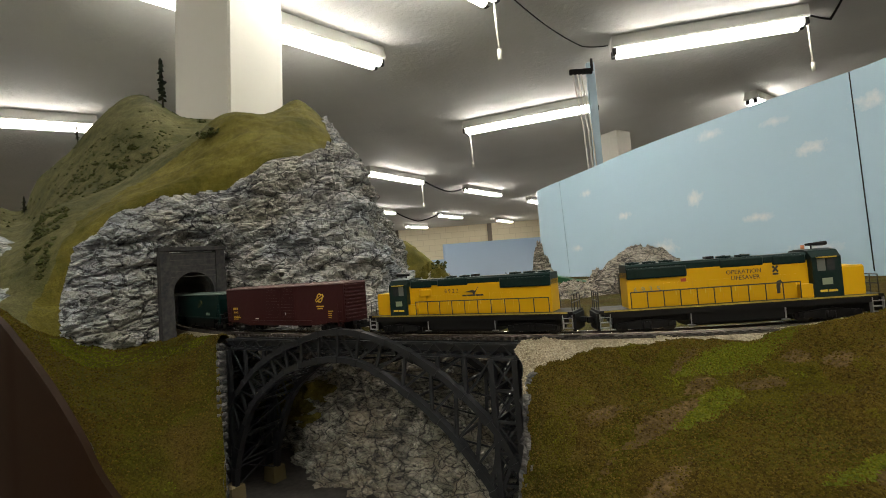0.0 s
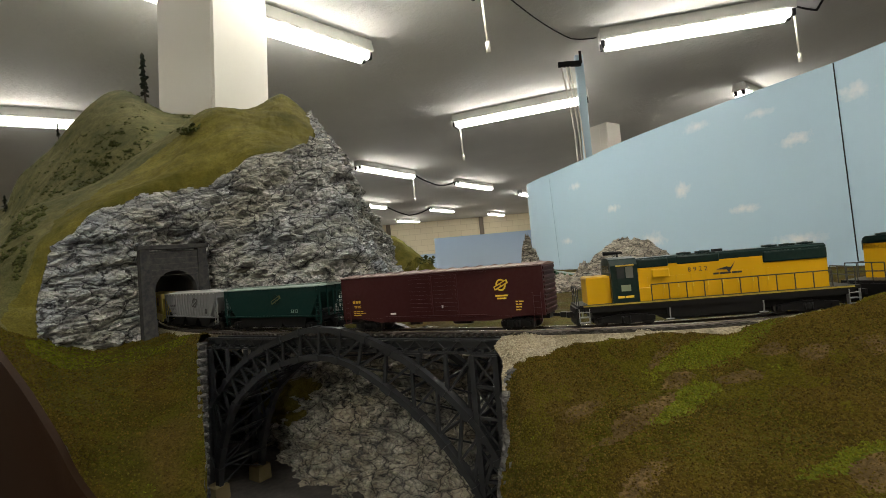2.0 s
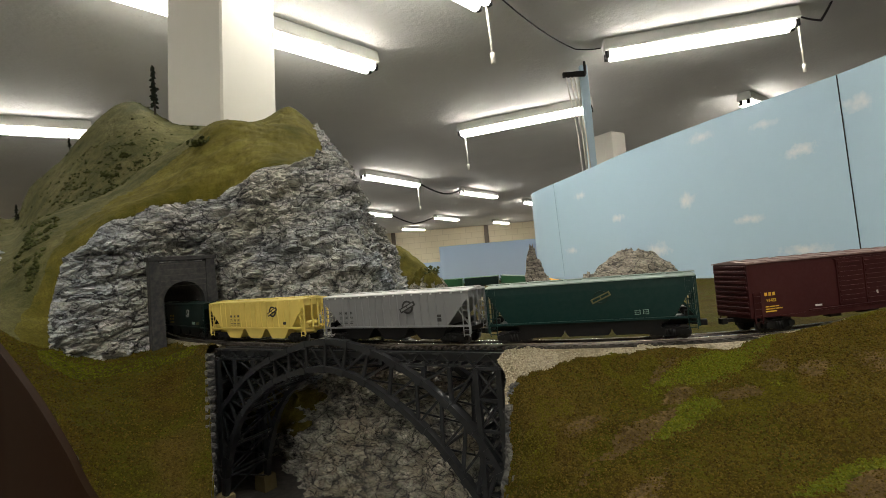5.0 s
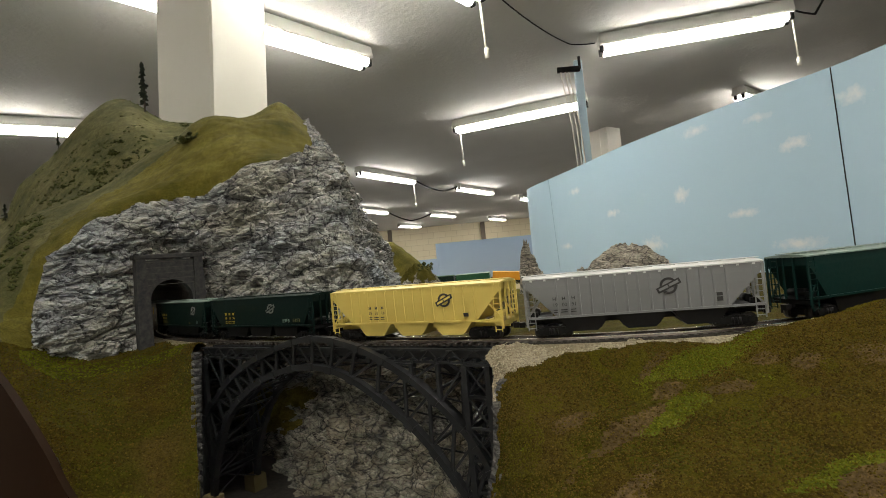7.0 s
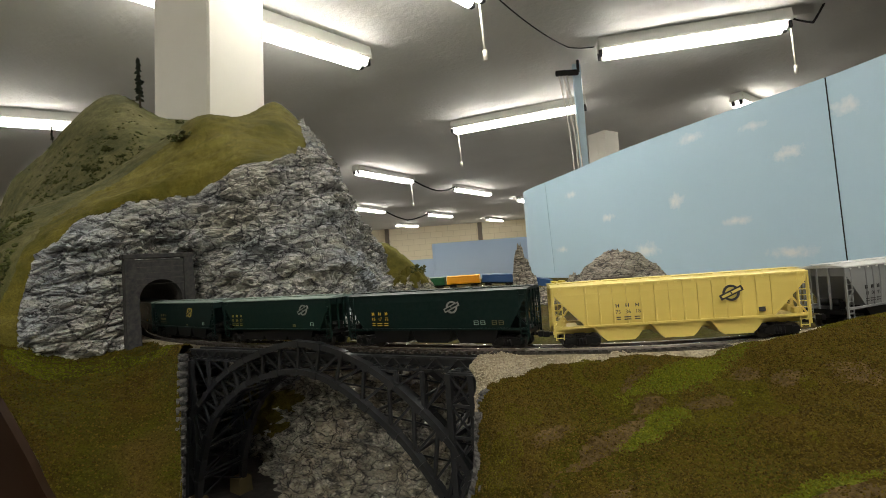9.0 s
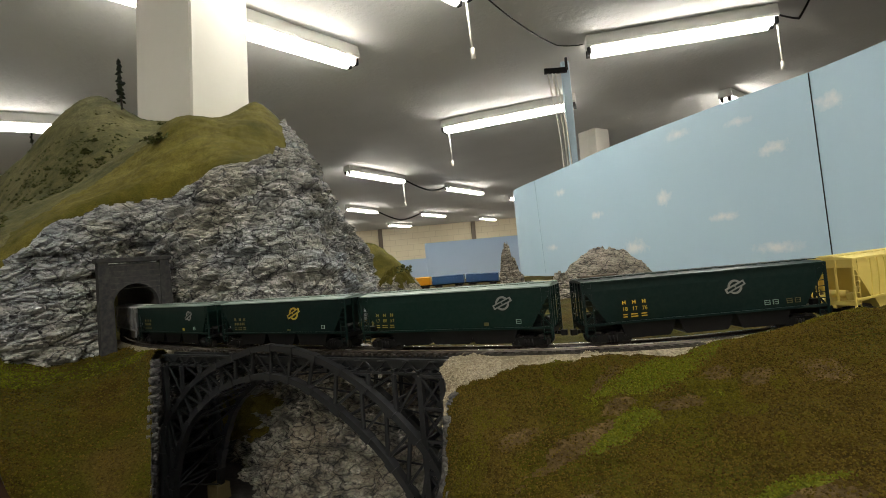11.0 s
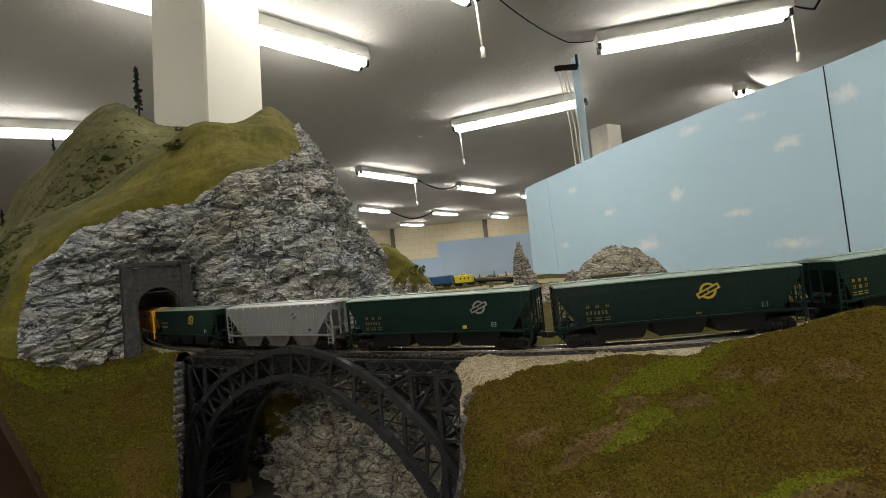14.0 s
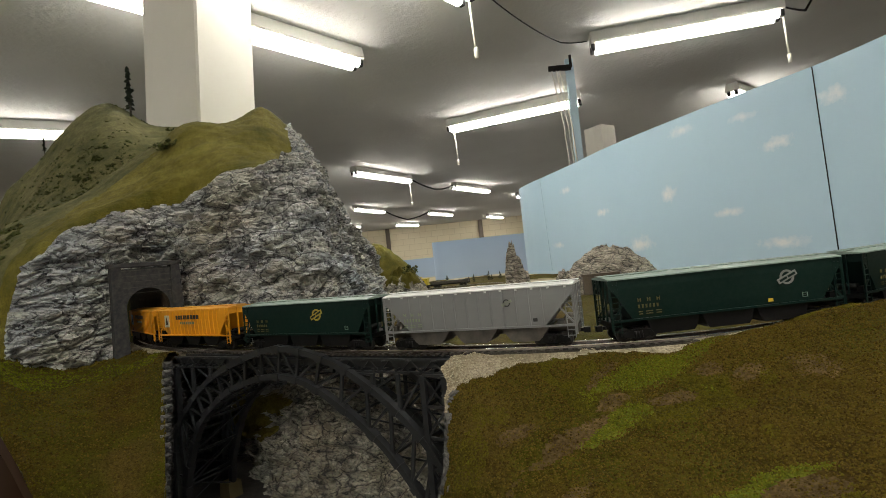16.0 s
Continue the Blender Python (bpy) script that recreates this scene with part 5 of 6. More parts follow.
def locomotive(number, length, facing, words=False):
    """A six-axle road switcher; facing 1: cab towards the front of the train."""
    car = group_of("diesel_locomotive", "yellow and dark green six-axle diesel locomotive with handrails", "locomotive", "diesel engines of the main train")
    H = length / 2 - 0.004
    F = facing
    bx = lambda bd, x0, x1, *r, **k: bd.box(min(F * x0, F * x1), max(F * x0, F * x1), *r, **k)
    hw = 0.0108
    rear, cab0, cab1, nose = -H + (0.026 if words else 0.0195), 0.0545, 0.0745, 0.0925
    frame_ob = part("frame", bx(bx(Build(), -H + 0.002, H - 0.002, -0.0165, 0.0165, 0.0160, 0.0185), -H + 0.006, H - 0.006, -0.0165, 0.0165, 0.0125, 0.0162).box(-H + 0.013, H - 0.013, -0.0118, 0.0118, 0.0070, 0.0127), BLACK, car)
    part("walkway_edge", bx(bx(Build(), -H + 0.006, H - 0.006, -0.01665, -0.01645, 0.0172, 0.0184), -H + 0.006, H - 0.006, 0.01645, 0.01665, 0.0172, 0.0184), LETTER_MID, frame_ob)
    hood = part("long_hood", bx(Build(), rear, cab0, -hw, hw, 0.0185, 0.0415), YELLOW, car)
    part("hood_roof", Build().hull([[(F * rear, -w, z), (F * cab0, -w, z), (F * cab0, w, z), (F * rear, w, z)][::F] for z, w in ((0.0415, hw), (0.0450, hw), (0.0465, hw - 0.002))]), LOCO_GREEN, car)
    part("radiator", bx(Build(), rear, rear + 0.045, -hw - 0.0012, hw + 0.0012, 0.0370, 0.0440, ch=0.0008), LOCO_GREEN, car)
    part("central_intake", bx(Build(), 0.030, cab0 - 0.001, -hw - 0.0008, hw + 0.0008, 0.0400, 0.0455, ch=0.0008), LOCO_GREEN, car)
    for x in (rear + 0.008, rear + 0.021, rear + 0.034, 0.000, 0.014):
        part("roof_fan", Build().tube((F * x, 0, 0.0464), (F * x, 0, 0.0478), 0.0054, 14).tube((F * x, 0, 0.0478), (F * x, 0, 0.0481), 0.0020, 8), LOCO_GREEN, car)
    part("exhaust_stack", bx(Build(), -0.014, -0.008, -0.003, 0.003, 0.0464, 0.0482), BLACK, car)
    part("dynamic_brake", bx(Build(), -0.008, 0.024, -hw - 0.0006, hw + 0.0006, 0.0405, 0.0460, ch=0.001), LOCO_GREEN, car)
    for sy in (-1, 1):
        for i in range(9):
            x = -0.050 + i * 0.0108
            part("hood_door", bx(Build(), x, x + 0.0098, min(sy * hw, sy * (hw + 0.0004)), max(sy * hw, sy * (hw + 0.0004)), 0.0195, 0.0335), YELLOW, hood)
            part("door_latch", bx(Build(), x + 0.0086, x + 0.0092, min(sy * hw, sy * (hw + 0.0009)), max(sy * hw, sy * (hw + 0.0009)), 0.0255, 0.0285), LETTER_Y, hood)
        part("battery_box", bx(Build(), 0.0455, cab0, min(sy * hw, sy * 0.0160), max(sy * hw, sy * 0.0160), 0.0185, 0.0270, ch=0.0006), YELLOW, car)
    if not words:
        part("blower_duct", bx(Build(), 0.030, 0.043, -hw - 0.0022, -hw, 0.0330, 0.0385, ch=0.0008), YELLOW, car)
    cab = part("cab", Build().hull([[(F * cab0, -w, z), (F * cab1, -w, z), (F * cab1, w, z), (F * cab0, w, z)][::F] for z, w in ((0.0185, 0.0165), (0.0430, 0.0165), (0.0472, 0.0120), (0.0482, 0.0040))]), LOCO_GREEN, car, "dark green cab")
    for sy in (-1, 1):
        for x0, x1 in ((cab0 + 0.0035, cab0 + 0.0090), (cab0 + 0.0100, cab0 + 0.0155)):
            part("cab_window", bx(Build(), x0, x1, min(sy * 0.0164, sy * 0.0167), max(sy * 0.0164, sy * 0.0167), 0.0345, 0.0420), GLASS_LIT if x0 < cab0 + 0.005 else GLASS_DARK, cab)
        part("window_awning", bx(Build(), cab0 + 0.003, cab0 + 0.016, min(sy * 0.0160, sy * 0.0185), max(sy * 0.0160, sy * 0.0185), 0.0425, 0.0432), LETTER_Y, cab)
    part("windscreen", bx(Build(), cab1 - 0.0002, cab1 + 0.0003, -0.0120, 0.0120, 0.0385, 0.0430), GLASS_DARK, cab)
    part("short_hood", Build().hull([[(F * (cab1 - 0.0005), -w, z), (F * e, -w, z), (F * e, w, z), (F * (cab1 - 0.0005), w, z)][::F] for z, w, e in ((0.0185, 0.0115, nose), (0.0355, 0.0115, nose), (0.0365, 0.0108, nose - 0.0006))]), YELLOW, car)
    part("horn", Build().tube((F * (cab0 + 0.010), 0, 0.0480), (F * (cab0 + 0.010), 0, 0.0510), 0.0006, 6).tube((F * (cab0 + 0.006), 0, 0.0510), (F * (cab1 + 0.001), 0, 0.0513), 0.0007, 6, r2=0.0014).tube((F * (cab0 + 0.008), 0.002, 0.0507), (F * cab1, 0.002, 0.0509), 0.0006, 6, r2=0.0013), BLACK, car)
    if words:
        part("beacon", Build().tube((F * (cab0 + 0.004), 0, 0.0480), (F * (cab0 + 0.004), 0, 0.0508), 0.0013, 10), paint("amber_beacon", (0.7, 0.25, 0.12), 0.2, 0.05, 60), car, "amber beacon")
    part("fuel_tank", Build().hull([[(-0.0345, y * 0.8, 0.0025), (0.0345, y * 0.8, 0.0025), (0.0345, y, 0.0050), (0.0345, y, 0.0125), (-0.0345, y, 0.0125), (-0.0345, y, 0.0050)] for y in (-0.0155, 0.0155)]), BLACK, car)
    for s in (-1, 1):
        truck(car, s * (H - 0.0375), 3, 0.0175, 0.0128)
        for sy in (-1, 1):
            st = Build()
            for z in (0.0050, 0.0090, 0.0130):
                st.box(s * (H - 0.0065) - 0.0036, s * (H - 0.0065) + 0.0036, min(sy * 0.0135, sy * 0.0168), max(sy * 0.0135, sy * 0.0168), z, z + 0.0007)
            for q in (-0.0038, 0.0038):
                st.box(s * (H - 0.0065) + q - 0.0003, s * (H - 0.0065) + q + 0.0003, min(sy * 0.0135, sy * 0.0168), max(sy * 0.0135, sy * 0.0168), 0.0048, 0.0160)
            part("step_well", st, SILVER, car, "white-edged steps")
            ft = Build().box(s * 0.0335 - 0.0028, s * 0.0335 + 0.0028, min(sy * 0.0145, sy * 0.0166), max(sy * 0.0145, sy * 0.0166), 0.0035, 0.0042).box(s * 0.0335 - 0.0003, s * 0.0335 + 0.0003, min(sy * 0.0145, sy * 0.0166), max(sy * 0.0145, sy * 0.0166), 0.0042, 0.0125)
            part("fuel_filler", ft, SILVER, car)
        part("pilot", Build().prism([(s * (H - 0.0005), 0.003), (s * (H - 0.003), 0.003), (s * (H - 0.004), 0.0165), (s * (H - 0.0005), 0.0165)], -0.0150, 0.0150), BLACK, car)
        bd = Build()
        for y in (-0.013, -0.005, 0.005, 0.013):
            bd.tube((s * (H - 0.003), y, 0.0183), (s * (H - 0.003), y, 0.0300), 0.0004, 5)
        for z in (0.0245, 0.0300):
            bd.tube((s * (H - 0.003), -0.013, z), (s * (H - 0.003), 0.013, z), 0.0004, 5)
        part("end_handrail", bd, LETTER_K, car)
    for sy in (-1, 1):
        y = sy * 0.0161
        xs = [rear + 0.001 + i * (cab0 - 0.010 - rear) / 10 for i in range(11)]
        for x in xs:
            part("stanchion", Build().tube((F * x, y, 0.0184), (F * x, y, 0.0290), 0.00042, 5), LETTER_K, car)
        part("handrail", Build().tube((F * xs[0], y, 0.0290), (F * xs[-1], y, 0.0290), 0.00042, 5), LETTER_K, car)
    couplers(car, length / 2)
    y = -hw - 0.0005
    if words:
        for i, ch in enumerate(number):
            lettering(car, ch, -0.0710 + i * 0.0058, 0.0283, 0.0062, LETTER_GREY, y)
        lettering(car, "OPERATION", 0.0090, 0.0360, 0.0046, LETTER_K, y)
        lettering(car, "LIFESAVER", 0.0100, 0.0322, 0.0046, LETTER_K, y)
        cr = Build()
        for a in (45, -45):
            cr.box(-0.0026, 0.0026, -0.0003, 0.0001, -0.0006, 0.0006, m=Matrix.Translation((0.0315, y, 0.0375)) @ pose(0, 0, 0, 0, a, 0))
        cr.box(0.0295, 0.0335, y - 0.0003, y + 0.0001, 0.0338, 0.0350)
        part("crossing_sign_mark", cr, LETTER_K, car)
        part("emblem", Build().prism([(0.0315, 0.022), (0.0335, 0.022), (0.0340, 0.027), (0.0355, 0.029), (0.0345, 0.0305), (0.0318, 0.0298), (0.0312, 0.026)], y - 0.0003, y + 0.0001), LETTER_K, car)
        part("flag_mark", bx(Build(), -0.0370, -0.0330, y - 0.0003, y + 0.0001, 0.0335, 0.0356), LETTER_R, car)
    else:
        for i, ch in enumerate(number):
            lettering(car, ch, -0.0150 + i * 0.0040, 0.0350, 0.0050, LETTER_K, y - 0.0002)
        part("winged_emblem", Build().prism([(0.004, 0.0350), (0.012, 0.0345), (0.0135, 0.0325), (0.0150, 0.0345), (0.0185, 0.0395), (0.0165, 0.0365), (0.0150, 0.0358), (0.012, 0.0365)], y - 0.0004, y + 0.0001), LETTER_K, car)
        bars(car, 0.002, 0.0318, (0.004, 0.008, 0.007), 0.0012, LETTER_K, y - 0.0002)
    part("cab_emblem", bx(Build(), cab0 + 0.006, cab0 + 0.013, -0.0169, -0.0165, 0.0260, 0.0300), LETTER_GREY, cab)
    bars(car, min(F * (cab0 + 0.004), F * (cab0 + 0.016)), 0.0215, (0.005, 0.006), 0.0014, LETTER_Y, -0.0167)
    return car


def taller(car, z0, k):
    """Raises all that stands above z0 on a car by the factor k."""
    done = set()
    for ob in car.children_recursive:
        if ob.name.startswith("lettering"):
            ob.matrix_basis = Matrix.Translation((0, 0, (ob.matrix_basis.translation.z - z0) * (k - 1))) @ ob.matrix_basis
        elif not ob.name.startswith(("truck", "wheel")) and ob.data.name not in done:
            done.add(ob.data.name)
            for v in ob.data.vertices:
                v.co.z += max(0.0, v.co.z - z0) * (k - 1)


LETTER_GOLD = paint("worn_gold_lettering", (0.40, 0.29, 0.03), 0.5, 0.25, 80)
LETTER_MID = paint("dull_yellow_lettering", (0.30, 0.23, 0.03), 0.5, 0.1, 80)
LETTER_GREY = paint("faded_grey_green_lettering", (0.20, 0.24, 0.16), 0.5, 0.1, 80)
# Lighter copy of the cab glass: one pane's brightness is put into colour.
GLASS_LIT = paint("lit_cab_glass", (0.14, 0.15, 0.14), 0.1, 0.1, 80, relief=0)
# Roof colours, each lighter than the car's sides.
PALE_ROOF = paint("pale_green_roof", (0.20, 0.27, 0.24), 0.55, 0.2, 80)
GREY_ROOF = paint("pale_grey_roof", (0.55, 0.56, 0.56), 0.5, 0.1, 80)
YEL_ROOF = paint("bright_yellow_roof", (0.75, 0.62, 0.18), 0.5, 0.1, 80)
ORANGE_ROOF = paint("bright_orange_roof", (0.78, 0.36, 0.03), 0.5, 0.1, 80)


def marks(car, H, mat, number="", x=None):
    """Initials as plain bars, the number, and small data lines, at the rear end of the side."""
    x = -H + 0.030 if x is None else x
    y = -0.0176
    for q in range(3):
        a = x - 0.0085 + q * 0.0072
        part("marking", Build().box(a, a + 0.0006, y - 0.0001, y + 0.0004, 0.0300, 0.0326).box(a + 0.0018, a + 0.0024, y - 0.0001, y + 0.0004, 0.0300, 0.0326).box(a, a + 0.0024, y - 0.0001, y + 0.0004, 0.0310, 0.0315), mat, car)
    if number:
        for i in range(0, len(number), 2):
            lettering(car, number[i:i + 2], x - 0.0070 + i * 0.0036, 0.0252, 0.0040, mat, y)
    else:
        bars(car, x - 0.0085, 0.0252, (0.0012, 0.0012) * 3, 0.0026, mat, y, 0.0016)
    for z in (0.0222, 0.0205):
        bars(car, x - 0.0085, z, (0.003, 0.005, 0.004), 0.0007, mat, y, 0.0026)


def boxes_mark(car, x, mat, n=2):
    y = -0.0176
    for i in range(n):
        a = x + i * 0.0060
        bd = Build()
        for r in ((a, a + 0.0040, 0.0205, 0.0208), (a, a + 0.0040, 0.0236, 0.0239), (a, a + 0.0003, 0.0205, 0.0239), (a + 0.0037, a + 0.0040, 0.0205, 0.0239), (a, a + 0.0040, 0.0221, 0.0223)):
            bd.box(r[0], r[1], y - 0.0001, y + 0.0004, r[2], r[3])
        part("data_panel", bd, mat, car)


CARS = []
L1 = locomotive("6935", 0.214, 1, True)
L2 = locomotive("8922", 0.214, -1, False)
maroon_car = boxcar(0.228)
taller(L1, 0.0185, 1.20)
taller(L2, 0.0185, 1.16)
taller(maroon_car, 0.0125, 1.12)
CARS += [(L1, 0.214), (L2, 0.214), (maroon_car, 0.228)]

c, H = hopper(0.1730, TEAL, "blue-green smooth-sided covered hopper with a pale roof edge", 0, PALE_ROOF)
emblem(c, 0.012, 0.0350, 0.0110, -0.0172, GREEN, LETTER_DIM := paint("faded_ochre_lettering", (0.10, 0.085, 0.02), 0.6, 0.2, 80), TEAL)
boxes_mark(c, 0.036, LETTER_PALE := paint("pale_green_lettering", (0.25, 0.36, 0.30), 0.5, 0.1, 80))
CARS.append((c, 0.1715))

c, H = hopper(0.184, GREY, "light grey covered hopper with black lettering", 15, GREY_ROOF, "ribbed", BLACK)
emblem(c, 0.021, 0.0350, 0.0125, -0.0178, LETTER_K, LETTER_K, GREY)
marks(c, H, LETTER_K, "190091")
part("data_panel", Build().box(0.0530, 0.0570, -0.0179, -0.0174, 0.0212, 0.0245).box(0.0530, 0.0570, -0.0179, -0.0174, 0.0250, 0.0275), LETTER_K, c)
CARS.append((c, 0.188))

c, H = hopper(0.195, PALE_YELLOW, "pale yellow ribbed covered hopper with yellow bays and ladders", 14, YEL_ROOF, "ribbed", PALE_YELLOW)
emblem(c, 0.038, 0.0355, 0.0120, -0.0178, LETTER_K, LETTER_K, PALE_YELLOW)
marks(c, H, LETTER_K, "753618", -0.036)
part("data_panel", Build().box(0.0560, 0.0605, -0.0179, -0.0174, 0.0208, 0.0240), LETTER_K, c)
CARS.append((c, 0.195))

c, H = hopper(0.190, GREEN_DEEP, "dark green smooth-sided covered hopper with yellow number", 0, GREEN)
emblem(c, 0.022, 0.0355, 0.0105, -0.0172, LETTER_PINK := paint("faded_white_lettering", (0.22, 0.22, 0.21), 0.5, 0.2, 80), LETTER_PINK, GREEN_DEEP)
marks(c, H, LETTER_Y, "181776", -0.052)
boxes_mark(c, 0.042, LETTER_PALE)
boxes_mark(c, 0.058, LETTER_DIM, 2)
CARS.append((c, 0.190))

c, H = hopper(0.180, GREEN, "dark green smooth-sided covered hopper with a white emblem", 0, PALE_ROOF)
emblem(c, 0.046, 0.0365, 0.0110, -0.0172, LETTER_PINK, LETTER_PINK, GREEN)
marks(c, H, LETTER_MID, "178857", -0.060)
boxes_mark(c, 0.056, LETTER_PALE, 1)
part("data_mark", Build().box(0.030, 0.0335, -0.0174, -0.0168, 0.0195, 0.0220), LETTER_DIM, c)
CARS.append((c, 0.180))

c, H = hopper(0.189, GREEN_DEEP, "dark green covered hopper with a yellow emblem and pale roof edge", 0, PALE_ROOF)
emblem(c, 0.022, 0.0355, 0.0120, -0.0172, LETTER_GOLD, LETTER_GOLD, GREEN_DEEP)
marks(c, H, LETTER_DIM, "", -0.058)
boxes_mark(c, 0.058, LETTER_PALE, 1)
part("data_mark", Build().box(0.012, 0.016, -0.0174, -0.0168, 0.0190, 0.0205), LETTER_DIM, c)
CARS.append((c, 0.189))

c, H = hopper(0.191, GREEN, "dark green covered hopper with a faded white emblem", 0, PALE_ROOF)
emblem(c, 0.046, 0.0365, 0.0110, -0.0172, LETTER_PINK, LETTER_PINK, GREEN)
marks(c, H, LETTER_DIM, "", -0.060)
boxes_mark(c, 0.056, LETTER_PALE, 1)
part("data_mark", Build().box(0.030, 0.0335, -0.0174, -0.0168, 0.0195, 0.0220), LETTER_Y, c)
CARS.append((c, 0.191))

c, H = hopper(0.178, GREY, "light grey ribbed covered hopper with a small black emblem", 12, GREY_ROOF, "ribbed", STONE_DARK)
emblem(c, 0.030, 0.0365, 0.0060, -0.0178, LETTER_K, LETTER_GREY, GREY)
marks(c, H, LETTER_GREY, "", -0.055)
part("data_panel", Build().box(0.0500, 0.0535, -0.0179, -0.0174, 0.0208, 0.0235), LETTER_K, c)
CARS.append((c, 0.178))

c, H = hopper(0.190, GREEN, "dark green covered hopper with a yellow emblem", 0, PALE_ROOF)
emblem(c, 0.022, 0.0355, 0.0115, -0.0172, LETTER_GOLD, LETTER_GOLD, GREEN)
marks(c, H, LETTER_DIM, "", -0.058)
boxes_mark(c, 0.058, LETTER_PALE, 1)
CARS.append((c, 0.190))

for i in range(2):
    c, H = hopper(0.185, ORANGE, "orange-yellow ribbed covered hopper with black lettering", 15, ORANGE_ROOF, "ribbed", BLACK)
    part("emblem", Build().box(-0.064, -0.052, -0.0179, -0.0174, 0.0270, 0.0420), LETTER_W, c)
    part("emblem_mark", Build().prism([(-0.0610, 0.030), (-0.0550, 0.030), (-0.0565, 0.036), (-0.0580, 0.040), (-0.0595, 0.036)], -0.0182, -0.0178), LETTER_K, c)
    bars(c, -0.034, 0.0365, (0.004, 0.004, 0.004, 0.004, 0.002, 0.005, 0.005, 0.005, 0.005), 0.0050, LETTER_K, -0.0178, 0.0022)
    bars(c, -0.024, 0.0305, (0.003, 0.003, 0.003, 0.003, 0.002, 0.004, 0.004), 0.0030, LETTER_GREY, -0.0178, 0.0020)
    CARS.append((c, 0.185))

# ---- the second train, on the low line in front of the backdrops ----
BACK_A = Vector((0.95, 1.86, 0))
BACK_DIR = Vector((-0.9681, 0.2506, 0))
BACK_Z, BEND_S, BEND_R = 1.2035, 0.62, 0.30


def on_back(s, off=0.0):
    """The low line: a loop that runs out into a straight."""
    if s >= BEND_S:
        p, d = BACK_A + BACK_DIR * s, BACK_DIR
    else:
        turn = Matrix.Rotation(-(BEND_S - s) / BEND_R, 3, "Z")
        side = Vector((BACK_DIR.y, -BACK_DIR.x, 0))
        start = BACK_A + BACK_DIR * BEND_S
        centre = start - side * BEND_R
        p, d = centre + turn @ (side * BEND_R), turn @ BACK_DIR
    q = p + Vector((-d.y, d.x, 0)) * off
    f = min(1.0, max(0.0, (0.72 - s) / 0.42))
    return Vector((q.x, q.y, BACK_Z - 0.058 * f * f * (3 - 2 * f))), math.degrees(math.atan2(d.y, d.x))


track("rear_track", "far model railway track in front of the backdrop", -0.75, 2.3, place=on_back, tie_step=0.012)


def plain_car(length, mat, roof, label, low=False):
    """A far freight car, seen small."""
    car = group_of("freight_car", label, "railway car", "cars of the far train")
    H = length / 2 - 0.005
    top = 0.024 if low else 0.044
    part("car_body", Build().hull([[(-H, -w, z), (H, -w, z), (H, w, z), (-H, w, z)] for z, w in ((0.0130, 0.0155), (0.018, 0.0165), (top, 0.0165))]), mat, car)
    if not low:
        part("roof", Build().hull([[(-H, -w, z), (H, -w, z), (H, w, z), (-H, w, z)] for z, w in ((0.0441, 0.0170), (0.0452, 0.0170), (0.0480, 0.003))]), roof, car)
    for y in (-0.0166, 0.0160):
        me = Build().box(-0.0006, 0.0006, y, y + 0.0006, 0.0140, top - 0.001).mesh("rib", mat)
        for i in range(11):
            shared("rib", me, car, -H + 0.004 + i * (2 * H - 0.008) / 10)
    part("underframe", Build().box(-H, H, -0.004, 0.004, 0.008, 0.0131), BLACK, car)
    for s in (-1, 1):
        truck(car, s * (H - 0.024))
    couplers(car, length / 2)
    return car


LEMON = paint("lemon_yellow_paint", (0.60, 0.47, 0.03), 0.45, 0.1, 80)


def caboose(length):
    car = group_of("caboose", "small bright yellow caboose at the end of the far train", "railway car")
    H = length / 2 - 0.010
    part("car_body", Build().box(-H, H, -0.0155, 0.0155, 0.0130, 0.0400, ch=0.0006), LEMON, car)
    part("roof", Build().hull([[(-H - 0.004, -w, z), (H + 0.004, -w, z), (H + 0.004, w, z), (-H - 0.004, w, z)] for z, w in ((0.0400, 0.0165), (0.0410, 0.0165), (0.0430, 0.004))]), LEMON, car)
    part("cupola", Build().box(-0.009, 0.009, -0.0120, 0.0120, 0.0415, 0.0500, ch=0.0006), LEMON, car)
    for x in (-0.024, -0.008, 0.010):
        part("window", Build().box(x, x + 0.006, 0.0154, 0.0158, 0.0260, 0.0330), GLASS_DARK, car)
    part("platform", Build().box(-H - 0.008, H + 0.008, -0.0150, 0.0150, 0.0115, 0.0131), BLACK, car)
    for s in (-1, 1):
        truck(car, s * (H - 0.012))
    couplers(car, length / 2)
    return car


FAR_GREEN = paint("bright_green_paint", (0.01, 0.10, 0.035), 0.4, 0.15, 60)
FAR_BLUE = paint("mid_blue_paint", (0.015, 0.07, 0.20), 0.4, 0.15, 60)
FAR_CARS = []
for ln, mt, rf, lb in ((0.152, FAR_GREEN, FAR_GREEN, "bright green ribbed hopper of the far train"), (0.152, GREEN, FAR_GREEN, "dark green hopper of the far train"),
                       (0.152, FAR_GREEN, PALE_ROOF, "bright green ribbed hopper of the far train"), (0.148, ORANGE, ORANGE_ROOF, "orange-yellow hopper of the far train"),
                       (0.1435, FAR_BLUE, FAR_BLUE, "blue boxcar of the far train"), (0.1435, FAR_BLUE, FAR_BLUE, "blue boxcar of the far train")):
    FAR_CARS.append((plain_car(ln, mt, rf, lb), ln))
FAR_CARS.append((caboose(0.095), 0.095))
FAR_CARS.append((plain_car(0.17, STONE_DARK, STONE_DARK, "low dark flat car of the far train", True), 0.17))

